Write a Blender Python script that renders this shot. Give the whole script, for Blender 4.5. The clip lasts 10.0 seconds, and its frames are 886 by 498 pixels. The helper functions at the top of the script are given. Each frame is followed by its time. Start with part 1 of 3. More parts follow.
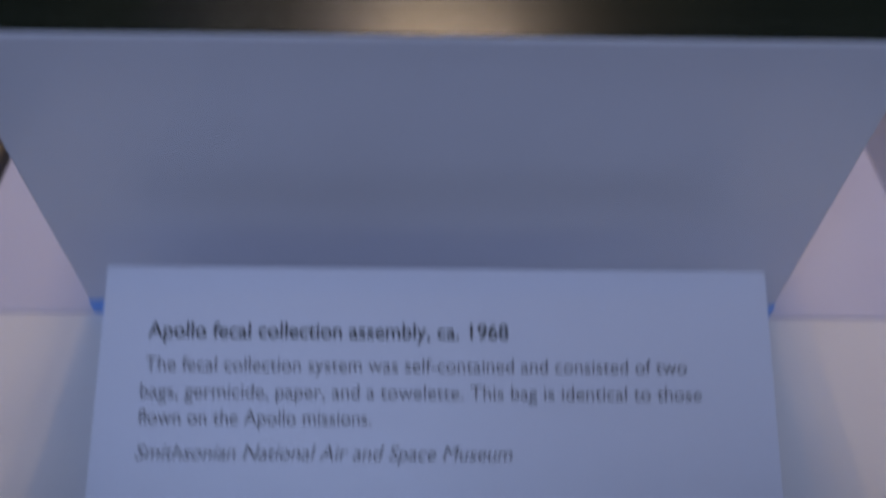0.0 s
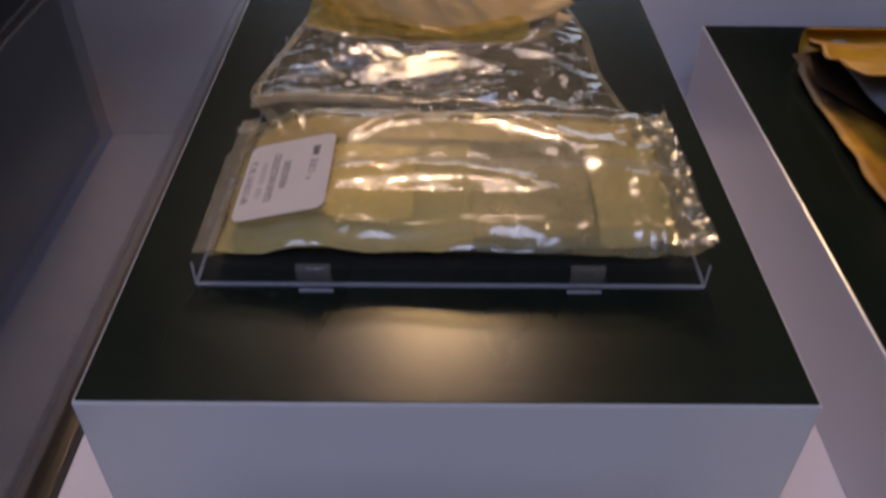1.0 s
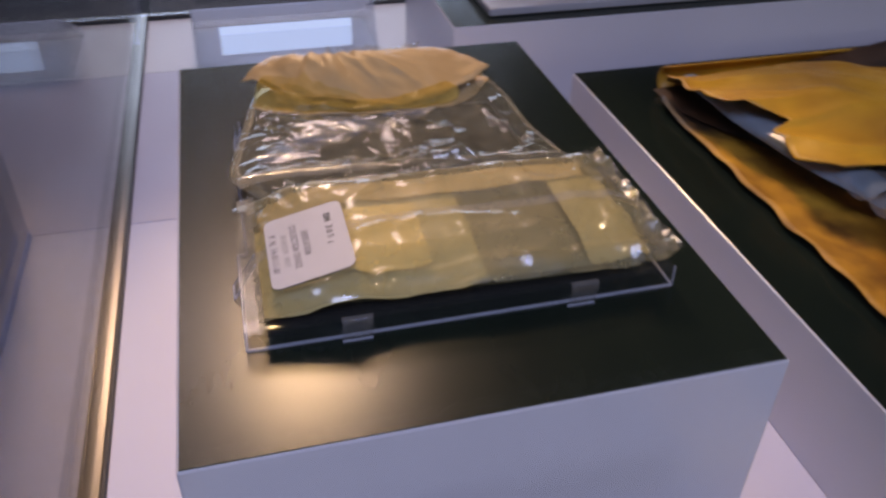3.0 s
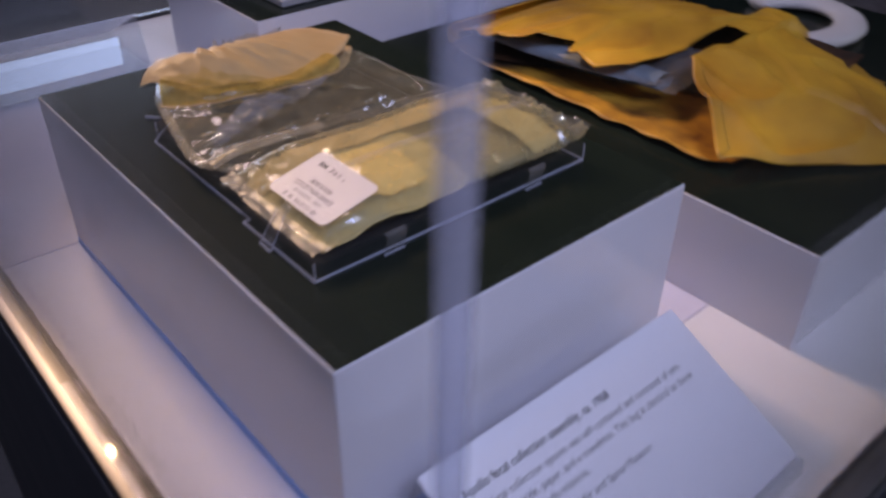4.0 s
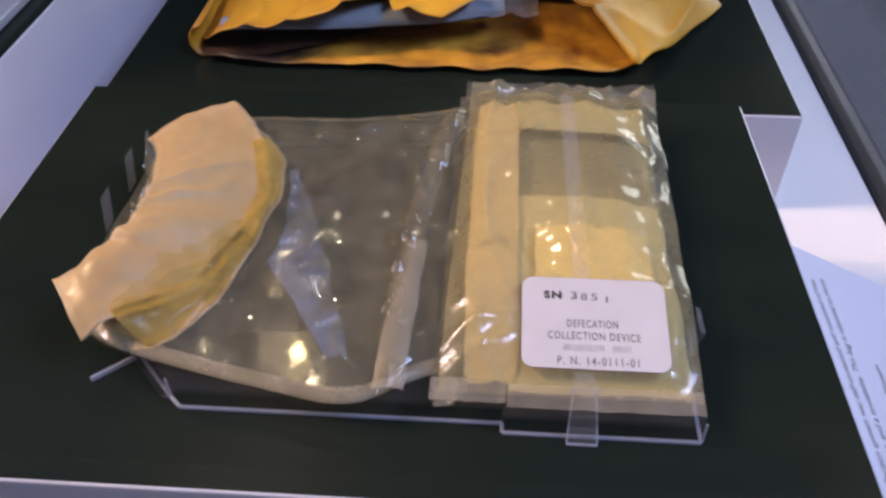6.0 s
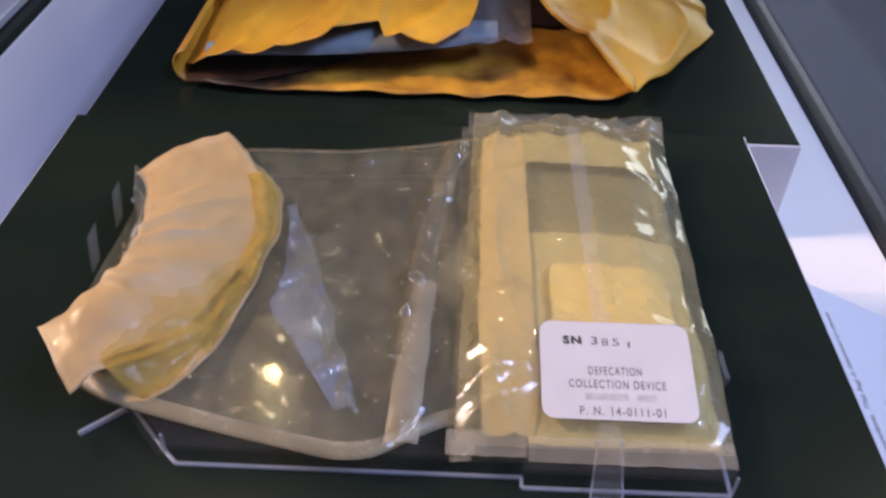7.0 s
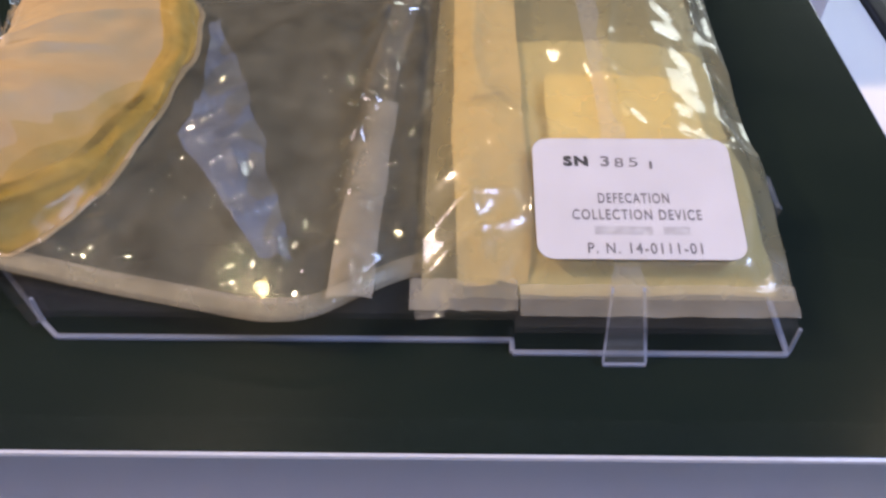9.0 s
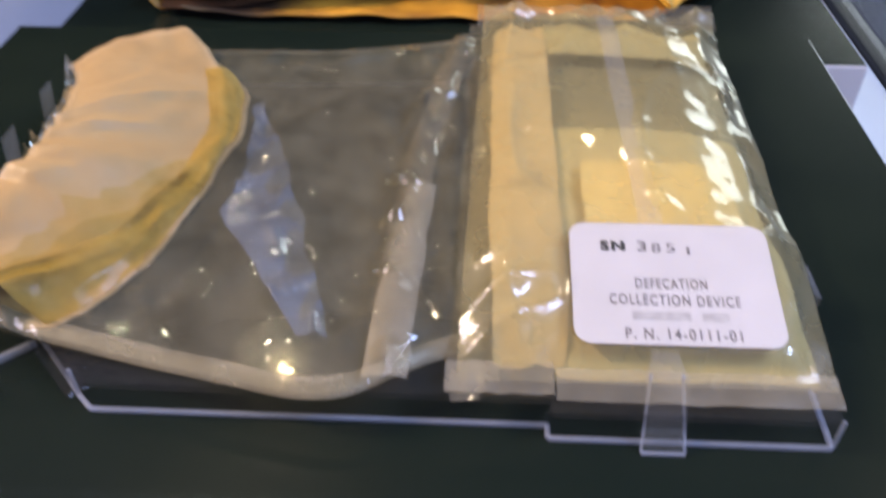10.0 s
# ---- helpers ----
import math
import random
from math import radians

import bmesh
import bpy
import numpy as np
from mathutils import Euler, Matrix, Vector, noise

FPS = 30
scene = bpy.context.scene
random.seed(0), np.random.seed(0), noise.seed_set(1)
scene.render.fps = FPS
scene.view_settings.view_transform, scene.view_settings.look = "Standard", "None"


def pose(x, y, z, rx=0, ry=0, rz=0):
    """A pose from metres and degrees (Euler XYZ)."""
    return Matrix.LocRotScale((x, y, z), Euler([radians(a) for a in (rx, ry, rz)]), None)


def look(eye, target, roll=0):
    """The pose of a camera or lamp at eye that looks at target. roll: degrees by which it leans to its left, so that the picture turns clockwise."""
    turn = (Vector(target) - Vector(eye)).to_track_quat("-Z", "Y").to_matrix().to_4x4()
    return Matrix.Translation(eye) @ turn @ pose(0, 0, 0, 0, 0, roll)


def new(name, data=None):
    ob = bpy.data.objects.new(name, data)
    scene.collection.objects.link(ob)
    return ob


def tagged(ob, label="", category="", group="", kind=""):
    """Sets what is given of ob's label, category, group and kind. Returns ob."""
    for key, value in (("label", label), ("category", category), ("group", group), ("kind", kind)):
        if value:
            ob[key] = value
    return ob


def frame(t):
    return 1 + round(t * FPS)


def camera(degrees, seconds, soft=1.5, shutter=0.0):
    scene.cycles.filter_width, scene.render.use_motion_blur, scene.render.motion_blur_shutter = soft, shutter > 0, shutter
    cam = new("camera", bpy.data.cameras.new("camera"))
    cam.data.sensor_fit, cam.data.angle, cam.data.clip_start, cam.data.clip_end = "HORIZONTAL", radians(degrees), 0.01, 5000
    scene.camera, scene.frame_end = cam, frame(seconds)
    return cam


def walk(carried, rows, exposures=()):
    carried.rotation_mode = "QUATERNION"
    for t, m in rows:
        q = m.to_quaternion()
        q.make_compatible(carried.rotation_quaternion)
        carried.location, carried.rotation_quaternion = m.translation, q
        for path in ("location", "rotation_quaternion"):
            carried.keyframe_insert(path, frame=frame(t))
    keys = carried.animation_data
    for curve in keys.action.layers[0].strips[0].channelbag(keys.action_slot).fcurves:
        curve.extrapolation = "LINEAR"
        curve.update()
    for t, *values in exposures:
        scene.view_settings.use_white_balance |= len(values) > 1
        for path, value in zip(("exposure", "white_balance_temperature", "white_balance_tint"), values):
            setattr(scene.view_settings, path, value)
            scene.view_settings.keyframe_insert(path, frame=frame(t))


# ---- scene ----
cam = camera(56.8, 10.0, soft=2.6, shutter=0.5)
PATH = [
    (0, (0.16, -0.218, 1.215), (0.182, 1.024, -0.352), 1.3),
    (0.3, (0.149, -0.237, 1.246), (0.217, 1.231, -0.111), 1.7),
    (0.6, (0.145, -0.225, 1.289), (0.233, 1.271, -0.035), 2.5),
    (1, (0.156, -0.223, 1.324), (0.165, 1.306, 0.036), 0.6),
    (1.5, (0.151, -0.22, 1.348), (0.193, 1.375, 0.143), 1.0),
    (2, (0.147, -0.224, 1.353), (0.203, 1.413, 0.205), 1.0),
    (2.5, (0.111, -0.244, 1.354), (0.273, 1.368, 0.181), 1.2),
    (4, (-0.171, -0.282, 1.36), (0.913, 0.949, 0.215), 1.0),
    (4.2, (-0.218, -0.246, 1.378), (0.957, 0.888, 0.223), 1.0),
    (4.5, (-0.218, -0.151, 1.35), (1.032, 0.843, 0.147), -1.9),
    (4.6, (-0.217, -0.119, 1.341), (1.062, 0.827, 0.129), -4.0),
    (5, (-0.202, -0.022, 1.351), (1.134, 0.708, 0.054), -6.1),
    (5.5, (-0.187, 0.122, 1.348), (1.239, 0.454, -0.015), -2.4),
    (5.8, (-0.181, 0.163, 1.36), (1.288, 0.319, 0.011), -0.7),
    (6, (-0.181, 0.172, 1.361), (1.292, 0.279, 0.013), -0.5),
    (7.3, (-0.153, 0.195, 1.35), (1.357, 0.222, 0.038), 1.1),
    (7.5, (-0.15, 0.196, 1.337), (1.356, 0.213, 0.022), 1.0),
    (8, (-0.145, 0.191, 1.3), (1.284, 0.242, -0.098), 1.0),
    (8.5, (-0.129, 0.191, 1.266), (1.267, 0.171, -0.166), 2.1),
    (9, (-0.12, 0.182, 1.267), (1.249, 0.202, -0.192), -0.2),
    (9.5, (-0.117, 0.187, 1.264), (1.262, 0.182, -0.185), 0.7),
    (10, (-0.121, 0.186, 1.267), (1.386, 0.269, -0.046), -0.5),
]
walk(cam, [(t, look(e, g, r)) for t, e, g, r in PATH],
     exposures=[(0, -0.64, 7400, 7), (0.5, -0.70, 8700, 10), (1.0, -0.48, 9600, 13), (2.0, -0.02, 9900, 14), (2.5, -0.04, 9400, 15), (4.0, 0.28, 8500, 18), (4.6, 0.30, 8500, 16), (5.5, 0.46, 8200, 14), (6.0, 0.72, 7900, 13), (7.5, 0.80, 7600, 10), (8.0, 0.62, 7600, 8), (8.5, 0.72, 7700, 7), (9.5, 1.00, 7700, 7), (10.0, 1.02, 7600, 6)])

# ---- light ----
world = bpy.data.worlds.new("gallery_dark")
scene.world = world
world.use_nodes = True
world.node_tree.nodes["Background"].inputs["Color"].default_value = (0.35, 0.40, 0.70, 1)
world.node_tree.nodes["Background"].inputs["Strength"].default_value = 0.03


def area_lamp(name, eye, target, size, power, color, spread=180):
    data = bpy.data.lights.new(name, "AREA")
    data.shape, data.size, data.size_y = "RECTANGLE", size[0], size[1]
    data.energy, data.color = power, color
    data.spread = radians(spread)
    ob = new(name, data)
    ob.matrix_world = look(eye, target)
    return ob


def spot_lamp(name, eye, target, power, color, angle=40, radius=0.03):
    data = bpy.data.lights.new(name, "SPOT")
    data.energy, data.color = power, color
    data.spot_size, data.spot_blend, data.shadow_soft_size = radians(angle), 0.6, radius
    ob = new(name, data)
    ob.matrix_world = look(eye, target)
    return ob


DECK, TOP = 0.89, 1.05
# added area lamps, none of them seen: cool ceiling wash, blue and side fills
area_lamp("ceiling_wash_lamp", (0.14, 2.25, 3.35), (0.30, 0.35, 1), (0.8, 1.2), 33, (0.86, 0.77, 1.0))
area_lamp("blue_fill_lamp", (-0.30, -1.35, 3.05), (0.06, -0.04, 0.97), (1.4, 0.7), 12.5, (0.35, 0.50, 1.0), 80)
area_lamp("blue_fill_lamp", (0.45, 4.4, 1.5), (0.4, 0.9, 0.9), (2.6, 1.4), 75, (0.42, 0.60, 1.0))
area_lamp("side_fill_lamp", (-3.2, 0.4, 1.6), (0.2, 0.3, 1.0), (2.0, 1.4), 0.8, (0.62, 0.64, 1.0))
# unseen source, added to give the pouch's front edge its bluish highlight
area_lamp("edge_highlight_lamp", (3.4, -1.9, 1.7), (0.2, 0.1, 1.05), (1.2, 0.85), 17, (0.76, 0.88, 1.0))
SPOTS = [((0.05, 2.30, 3.25), 1.1), ((0.21, 2.32, 3.25), 1.1), ((0.07, 2.60, 3.25), 0.8), ((0.36, 2.50, 3.25), 0.9),
         ((2.6, 0.1, 3.25), 0.14), ((1.9, 0.9, 3.25), 0.14), ((1.2, -1.5, 3.25), 0.25), ((0.9, 0.9, 3.25), 0.2)]
WARM = (1.0, 0.72, 0.46)
for eye, k in SPOTS:
    spot_lamp("track_spot_lamp", eye, (0.19, 0.22, 1.0), 50 * k, WARM if k > 0.6 else (1.0, 0.84, 0.66), 15, 0.026)

# ---- materials ----


def mat(name):
    m = bpy.data.materials.new(name)
    m.use_nodes = True
    nt = m.node_tree
    nt.nodes.clear()
    out = nt.nodes.new("ShaderNodeOutputMaterial")
    return m, nt, out


def nd(nt, kind, **ins):
    n = nt.nodes.new(kind)
    for k, v in ins.items():
        n.inputs[k.replace("_", " ")].default_value = v
    return n


def noise_tex(nt, scale, detail=4.0, rough=0.55, stretch=None):
    co = nt.nodes.new("ShaderNodeTexCoord")
    n = nd(nt, "ShaderNodeTexNoise", Scale=scale, Detail=detail, Roughness=rough)
    if stretch:
        mp = nt.nodes.new("ShaderNodeMapping")
        mp.inputs["Scale"].default_value = stretch
        nt.links.new(co.outputs["Object"], mp.inputs["Vector"])
        nt.links.new(mp.outputs["Vector"], n.inputs["Vector"])
    else:
        nt.links.new(co.outputs["Object"], n.inputs["Vector"])
    return n


def ramp(nt, src, a, b, lo=0.3, hi=0.7):
    r = nt.nodes.new("ShaderNodeValToRGB")
    r.color_ramp.elements[0].position, r.color_ramp.elements[1].position = lo, hi
    r.color_ramp.elements[0].color, r.color_ramp.elements[1].color = (*a, 1), (*b, 1)
    nt.links.new(src, r.inputs["Fac"])
    return r


def solid(name, a, b, scale=30.0, rough=0.5, metal=0.0, bump=0.1, bump_scale=200.0, dist=0.0005, spec=0.5, stretch=None, rough_var=0.08):
    """A painted, laminated, paper or metal surface: two tones, roughness that varies, fine relief."""
    m, nt, out = mat(name)
    p = nt.nodes.new("ShaderNodeBsdfPrincipled")
    n1 = noise_tex(nt, scale, 5.0, 0.6, stretch)
    r = ramp(nt, n1.outputs["Fac"], a, b)
    nt.links.new(r.outputs["Color"], p.inputs["Base Color"])
    n2 = noise_tex(nt, bump_scale, 3.0, 0.6, stretch)
    mr = nd(nt, "ShaderNodeMapRange")
    mr.inputs["To Min"].default_value, mr.inputs["To Max"].default_value = max(0.02, rough - rough_var), rough + rough_var
    nt.links.new(n1.outputs["Fac"], mr.inputs["Value"])
    nt.links.new(mr.outputs["Result"], p.inputs["Roughness"])
    bp = nd(nt, "ShaderNodeBump", Strength=bump, Distance=dist)
    nt.links.new(n2.outputs["Fac"], bp.inputs["Height"])
    nt.links.new(bp.outputs["Normal"], p.inputs["Normal"])
    p.inputs["Metallic"].default_value = metal
    p.inputs["Specular IOR Level"].default_value = spec
    nt.links.new(p.outputs["BSDF"], out.inputs["Surface"])
    return m


def clear(name, tint=(1, 1, 1), haze=0.0, haze_color=(0.5, 0.5, 0.5), rough=0.04, bump=0.0, bump_scale=60.0, dist=0.002, f0=0.04, patch=0.0, stretch=None, broad=0.0, through_light=0.3, graze=1.0):
    """Thin clear sheet: see-through, with haze and a gloss that grows at grazing angles."""
    m, nt, out = mat(name)
    tr = nd(nt, "ShaderNodeBsdfTransparent", Color=(*tint, 1))
    gl = nd(nt, "ShaderNodeBsdfGlossy", Roughness=rough)
    lw = nd(nt, "ShaderNodeLayerWeight", Blend=0.5)
    pw = nt.nodes.new("ShaderNodeMath")
    pw.operation, pw.inputs[1].default_value = "POWER", 5.0
    ma = nt.nodes.new("ShaderNodeMath")
    ma.operation, ma.inputs[1].default_value, ma.inputs[2].default_value = "MULTIPLY_ADD", (1.0 - f0) * graze, f0
    nt.links.new(lw.outputs["Facing"], pw.inputs[0])
    nt.links.new(pw.outputs[0], ma.inputs[0])
    base = tr
    if haze > 0:
        df = nd(nt, "ShaderNodeBsdfDiffuse", Color=(*haze_color, 1))
        tl = nd(nt, "ShaderNodeBsdfTranslucent", Color=(*haze_color, 1))
        dm = nd(nt, "ShaderNodeMixShader", Fac=through_light)
        nt.links.new(df.outputs[0], dm.inputs[1])
        nt.links.new(tl.outputs[0], dm.inputs[2])
        hm = nd(nt, "ShaderNodeMixShader", Fac=haze)
        if patch > 0:
            n0 = noise_tex(nt, 55.0, 4.0)
            mr = nd(nt, "ShaderNodeMapRange")
            mr.inputs["From Min"].default_value, mr.inputs["From Max"].default_value = 0.3, 0.7
            mr.inputs["To Min"].default_value, mr.inputs["To Max"].default_value = max(0.0, haze - patch), haze + patch
            nt.links.new(n0.outputs["Fac"], mr.inputs["Value"])
            nt.links.new(mr.outputs["Result"], hm.inputs["Fac"])
        nt.links.new(tr.outputs[0], hm.inputs[1])
        nt.links.new(dm.outputs[0], hm.inputs[2])
        base = hm
    if bump > 0:
        n = noise_tex(nt, bump_scale, 3.0, 0.5, stretch)
        bp = nd(nt, "ShaderNodeBump", Strength=bump, Distance=dist)
        nt.links.new(n.outputs["Fac"], bp.inputs["Height"])
        nt.links.new(bp.outputs["Normal"], gl.inputs["Normal"])
        nt.links.new(bp.outputs["Normal"], lw.inputs["Normal"])
    gloss = gl
    if broad > 0:
        g2 = nd(nt, "ShaderNodeBsdfGlossy", Roughness=0.38)
        gloss = nd(nt, "ShaderNodeMixShader", Fac=broad)
        nt.links.new(gl.outputs[0], gloss.inputs[1])
        nt.links.new(g2.outputs[0], gloss.inputs[2])
    mx = nt.nodes.new("ShaderNodeMixShader")
    nt.links.new(ma.outputs[0], mx.inputs["Fac"])
    nt.links.new(base.outputs[0], mx.inputs[1])
    nt.links.new(gloss.outputs[0], mx.inputs[2])
    nt.links.new(mx.outputs[0], out.inputs["Surface"])
    return m


def glow(name, color, strength):
    m, nt, out = mat(name)
    e = nd(nt, "ShaderNodeEmission", Color=(*color, 1), Strength=strength)
    nt.links.new(e.outputs[0], out.inputs["Surface"])
    return m


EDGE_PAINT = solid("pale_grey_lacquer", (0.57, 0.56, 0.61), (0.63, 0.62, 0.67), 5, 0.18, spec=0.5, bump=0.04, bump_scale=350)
# deck tinted by zone: lavender, darker rose-grey behind it, cream along both sides
DECK_LAVENDER = solid("lavender_deck_tint", (0.60, 0.57, 0.66), (0.68, 0.65, 0.72), 5, 0.40, bump=0.05, bump_scale=300)
DECK_ROSE = solid("rose_grey_deck_tint", (0.54, 0.49, 0.56), (0.61, 0.56, 0.63), 5, 0.40, bump=0.05, bump_scale=300)
DECK_CREAM = solid("cream_deck_tint", (0.74, 0.70, 0.68), (0.80, 0.76, 0.73), 5, 0.45, bump=0.05, bump_scale=300)
BLACK_LAM = solid("black_laminate", (0.005, 0.010, 0.0075), (0.010, 0.016, 0.011), 14, 0.235, spec=0.23, bump=0.05, bump_scale=420, dist=0.0004, stretch=(1, 0.35, 1), rough_var=0.015)
# blue light along the plinth's foot, put in as a coloured strip
BASE_GLOW = solid("blue_base_glow", (0.13, 0.32, 0.72), (0.18, 0.38, 0.80), 20, 0.5)
RAIL = solid("brushed_bronze_rail", (0.11, 0.10, 0.092), (0.19, 0.175, 0.16), 20, 0.36, metal=1.0, bump=0.15, bump_scale=300, stretch=(1, 0.05, 1))
RAIL_DARK = solid("dark_rail_gasket", (0.012, 0.012, 0.014), (0.02, 0.02, 0.022), 20, 0.5)
CABINET = solid("dark_cabinet_laminate", (0.012, 0.014, 0.020), (0.02, 0.022, 0.03), 8, 0.5)
ROOM_DARK = solid("dark_gallery_paint", (0.020, 0.026, 0.030), (0.030, 0.038, 0.042), 2, 0.8)
CARPET = solid("dark_carpet", (0.012, 0.012, 0.016), (0.03, 0.028, 0.034), 80, 0.95, bump=0.6, bump_scale=400, dist=0.003)
GLASS = clear("case_glass", (0.985, 0.99, 0.99), rough=0.0, f0=0.078)
GLASS_EDGE = clear("glass_edge", (0.88, 0.90, 0.95), 0.30, (0.62, 0.62, 0.74), 0.15)
ACRYLIC = clear("clear_acrylic", (0.93, 0.93, 0.94), 0.02, (0.6, 0.6, 0.65), 0.05, f0=0.05)
ACRYLIC_EDGE = clear("acrylic_polished_edge", (0.9, 0.92, 0.97), 0.40, (0.62, 0.65, 0.78), 0.12)
STRAP = clear("clear_strap_film", (0.99, 0.99, 0.99), 0.13, (0.82, 0.81, 0.84), 0.06, 0.06, 60, f0=0.05)
FILM = clear("clear_bag_film", (0.94, 0.92, 0.86), 0.145, (0.56, 0.53, 0.40), 0.035, 0.32, 60, 0.004, 0.072, patch=0.06, broad=0.12)
# neutral film whose blue reflection is put into the haze colour
VEIL = clear("loose_film_blue_sheen", (0.96, 0.96, 0.97), 0.19, (0.44, 0.53, 0.74), 0.10, 0.3, 45, 0.004, 0.13, patch=0.08, broad=0.35)
WRAP = clear("clear_wrap_film", (0.98, 0.96, 0.90), 0.02, (0.6, 0.55, 0.45), 0.10, 0.25, 30, 0.004, 0.012, broad=0.6, graze=0.15)
FILM_BASE = clear("clear_bag_back_film", (0.90, 0.87, 0.78), 0.09, (0.52, 0.47, 0.34), 0.15, 0.2, 40, 0.004, 0.03, patch=0.05)
MARGIN = clear("clear_pouch_margin", (0.95, 0.94, 0.89), 0.13, (0.64, 0.60, 0.52), 0.10, 0.15, 70, 0.003, 0.045, patch=0.06)
SEAM = clear("heat_sealed_seam", (0.93, 0.90, 0.82), 0.28, (0.70, 0.62, 0.49), 0.24, 0.15, 90, 0.002, 0.03, patch=0.08, broad=0.5, graze=0.5)
FOLD = clear("doubled_film", (0.94, 0.91, 0.83), 0.16, (0.66, 0.56, 0.42), 0.08, 0.15, 50, 0.004, 0.08, patch=0.06, broad=0.4)
POUCH_FILM = clear("yellowed_pouch_film", (0.97, 0.95, 0.84), 0.33, (0.78, 0.68, 0.40), 0.05, 0.07, 55, 0.004, 0.085, patch=0.05, broad=0.30, through_light=0.6)
POUCH_BACK = clear("yellowed_pouch_back_film", (0.92, 0.87, 0.66), 0.28, (0.62, 0.55, 0.33), 0.15, 0.2, 45, 0.004, 0.03, patch=0.05)
TAN_PAPER = solid("tan_crepe_paper", (0.46, 0.295, 0.145), (0.54, 0.365, 0.195), 35, 0.48, bump=0.35, bump_scale=140, dist=0.0012)
YELLOW_FILM = clear("yellow_adhesive_film", (0.96, 0.88, 0.55), 0.52, (0.76, 0.54, 0.17), 0.14, 0.2, 50, 0.004, 0.016, patch=0.2, broad=0.4, graze=0.25, through_light=0.5)
YELLOW_STAIN = clear("yellow_adhesive_stain", (1.0, 0.97, 0.84), 0.14, (0.68, 0.52, 0.18), 0.2, 0.2, 50, 0.004, 0.006, patch=0.12, broad=0.4, graze=0.2)
YELLOW_PAD = solid("yellow_tissue_pad", (0.72, 0.53, 0.21), (0.79, 0.60, 0.26), 60, 0.7, bump=0.2, bump_scale=180)
CREAM_PAD = solid("cream_tissue_strip", (0.50, 0.365, 0.185), (0.57, 0.425, 0.225), 50, 0.7, bump=0.2, bump_scale=180)
PALE_SHEET = solid("pale_yellow_tissue", (0.46, 0.38, 0.19), (0.54, 0.45, 0.24), 40, 0.7, bump=0.2, bump_scale=160)
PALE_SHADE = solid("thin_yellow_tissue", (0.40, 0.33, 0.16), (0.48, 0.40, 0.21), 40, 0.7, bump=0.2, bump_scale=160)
INNER_FILM = solid("olive_inner_film", (0.17, 0.150, 0.092), (0.215, 0.19, 0.12), 40, 0.4, bump=0.15, bump_scale=60)
LABEL_PAPER = solid("white_label_paper", (0.51, 0.48, 0.485), (0.56, 0.525, 0.535), 60, 0.42, bump=0.05, bump_scale=300)
INK = solid("grey_label_ink", (0.10, 0.09, 0.10), (0.20, 0.18, 0.18), 200, 0.6)
INK_DARK = solid("black_stamp_ink", (0.02, 0.02, 0.02), (0.06, 0.055, 0.05), 260, 0.6)
INK_FAINT = solid("faint_stamp_ink", (0.34, 0.32, 0.32), (0.5, 0.47, 0.47), 260, 0.6)
PLACARD = clear("placard_print", (0.9, 0.9, 0.94), 0.98, (0.90, 0.90, 0.96), 0.35, through_light=0.35, f0=0.04)
HOLDER = clear("frosted_label_holder", (0.94, 0.96, 0.98), 0.13, (0.72, 0.74, 0.84), 0.2)
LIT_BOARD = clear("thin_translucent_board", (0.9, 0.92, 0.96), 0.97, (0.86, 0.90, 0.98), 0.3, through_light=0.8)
# emission added for the bright blue light on the far holder's back
HOLDER_GLOW = glow("blue_holder_glow", (0.36, 0.53, 1.0), 1.4)
MUSTARD = solid("mustard_coated_fabric", (0.40, 0.165, 0.014), (0.77, 0.39, 0.03), 12, 0.48, bump=0.3, bump_scale=110, dist=0.0015)
ORANGE_IN = solid("orange_lining", (0.20, 0.070, 0.011), (0.74, 0.35, 0.034), 26, 0.55, bump=0.3, bump_scale=110, dist=0.0015)
# shade inside the pouch, put in as a dark sheet with brown patches
INSIDE_SHADE = solid("dark_brown_inside_shade", (0.010, 0.006, 0.004), (0.085, 0.030, 0.009), 24, 0.6, bump=0.2, bump_scale=90)


def end_darkened(m, dark, y0, y1):
    """Darkens a coated fabric to brown over one end, along an uneven front."""
    nt = m.node_tree
    p = next(n for n in nt.nodes if n.type == "BSDF_PRINCIPLED")
    base = p.inputs["Base Color"].links[0].from_socket
    co = nt.nodes.new("ShaderNodeTexCoord")
    sep = nt.nodes.new("ShaderNodeSeparateXYZ")
    nt.links.new(co.outputs["Object"], sep.inputs[0])
    n = noise_tex(nt, 28.0, 4.0)
    add = nt.nodes.new("ShaderNodeMath")
    add.operation, add.inputs[1].default_value = "MULTIPLY_ADD", 0.10
    nt.links.new(n.outputs["Fac"], add.inputs[0])
    nt.links.new(sep.outputs["Y"], add.inputs[2])
    r = nd(nt, "ShaderNodeMapRange")
    r.inputs["From Min"].default_value, r.inputs["From Max"].default_value = y0 + 0.05, y1 + 0.05
    nt.links.new(add.outputs[0], r.inputs["Value"])
    mx = nt.nodes.new("ShaderNodeMix")
    mx.data_type = "RGBA"
    nt.links.new(r.outputs["Result"], mx.inputs[0])
    nt.links.new(base, mx.inputs[6])
    mx.inputs[7].default_value = (*dark, 1)
    nt.links.new(mx.outputs[2], p.inputs["Base Color"])
    return m


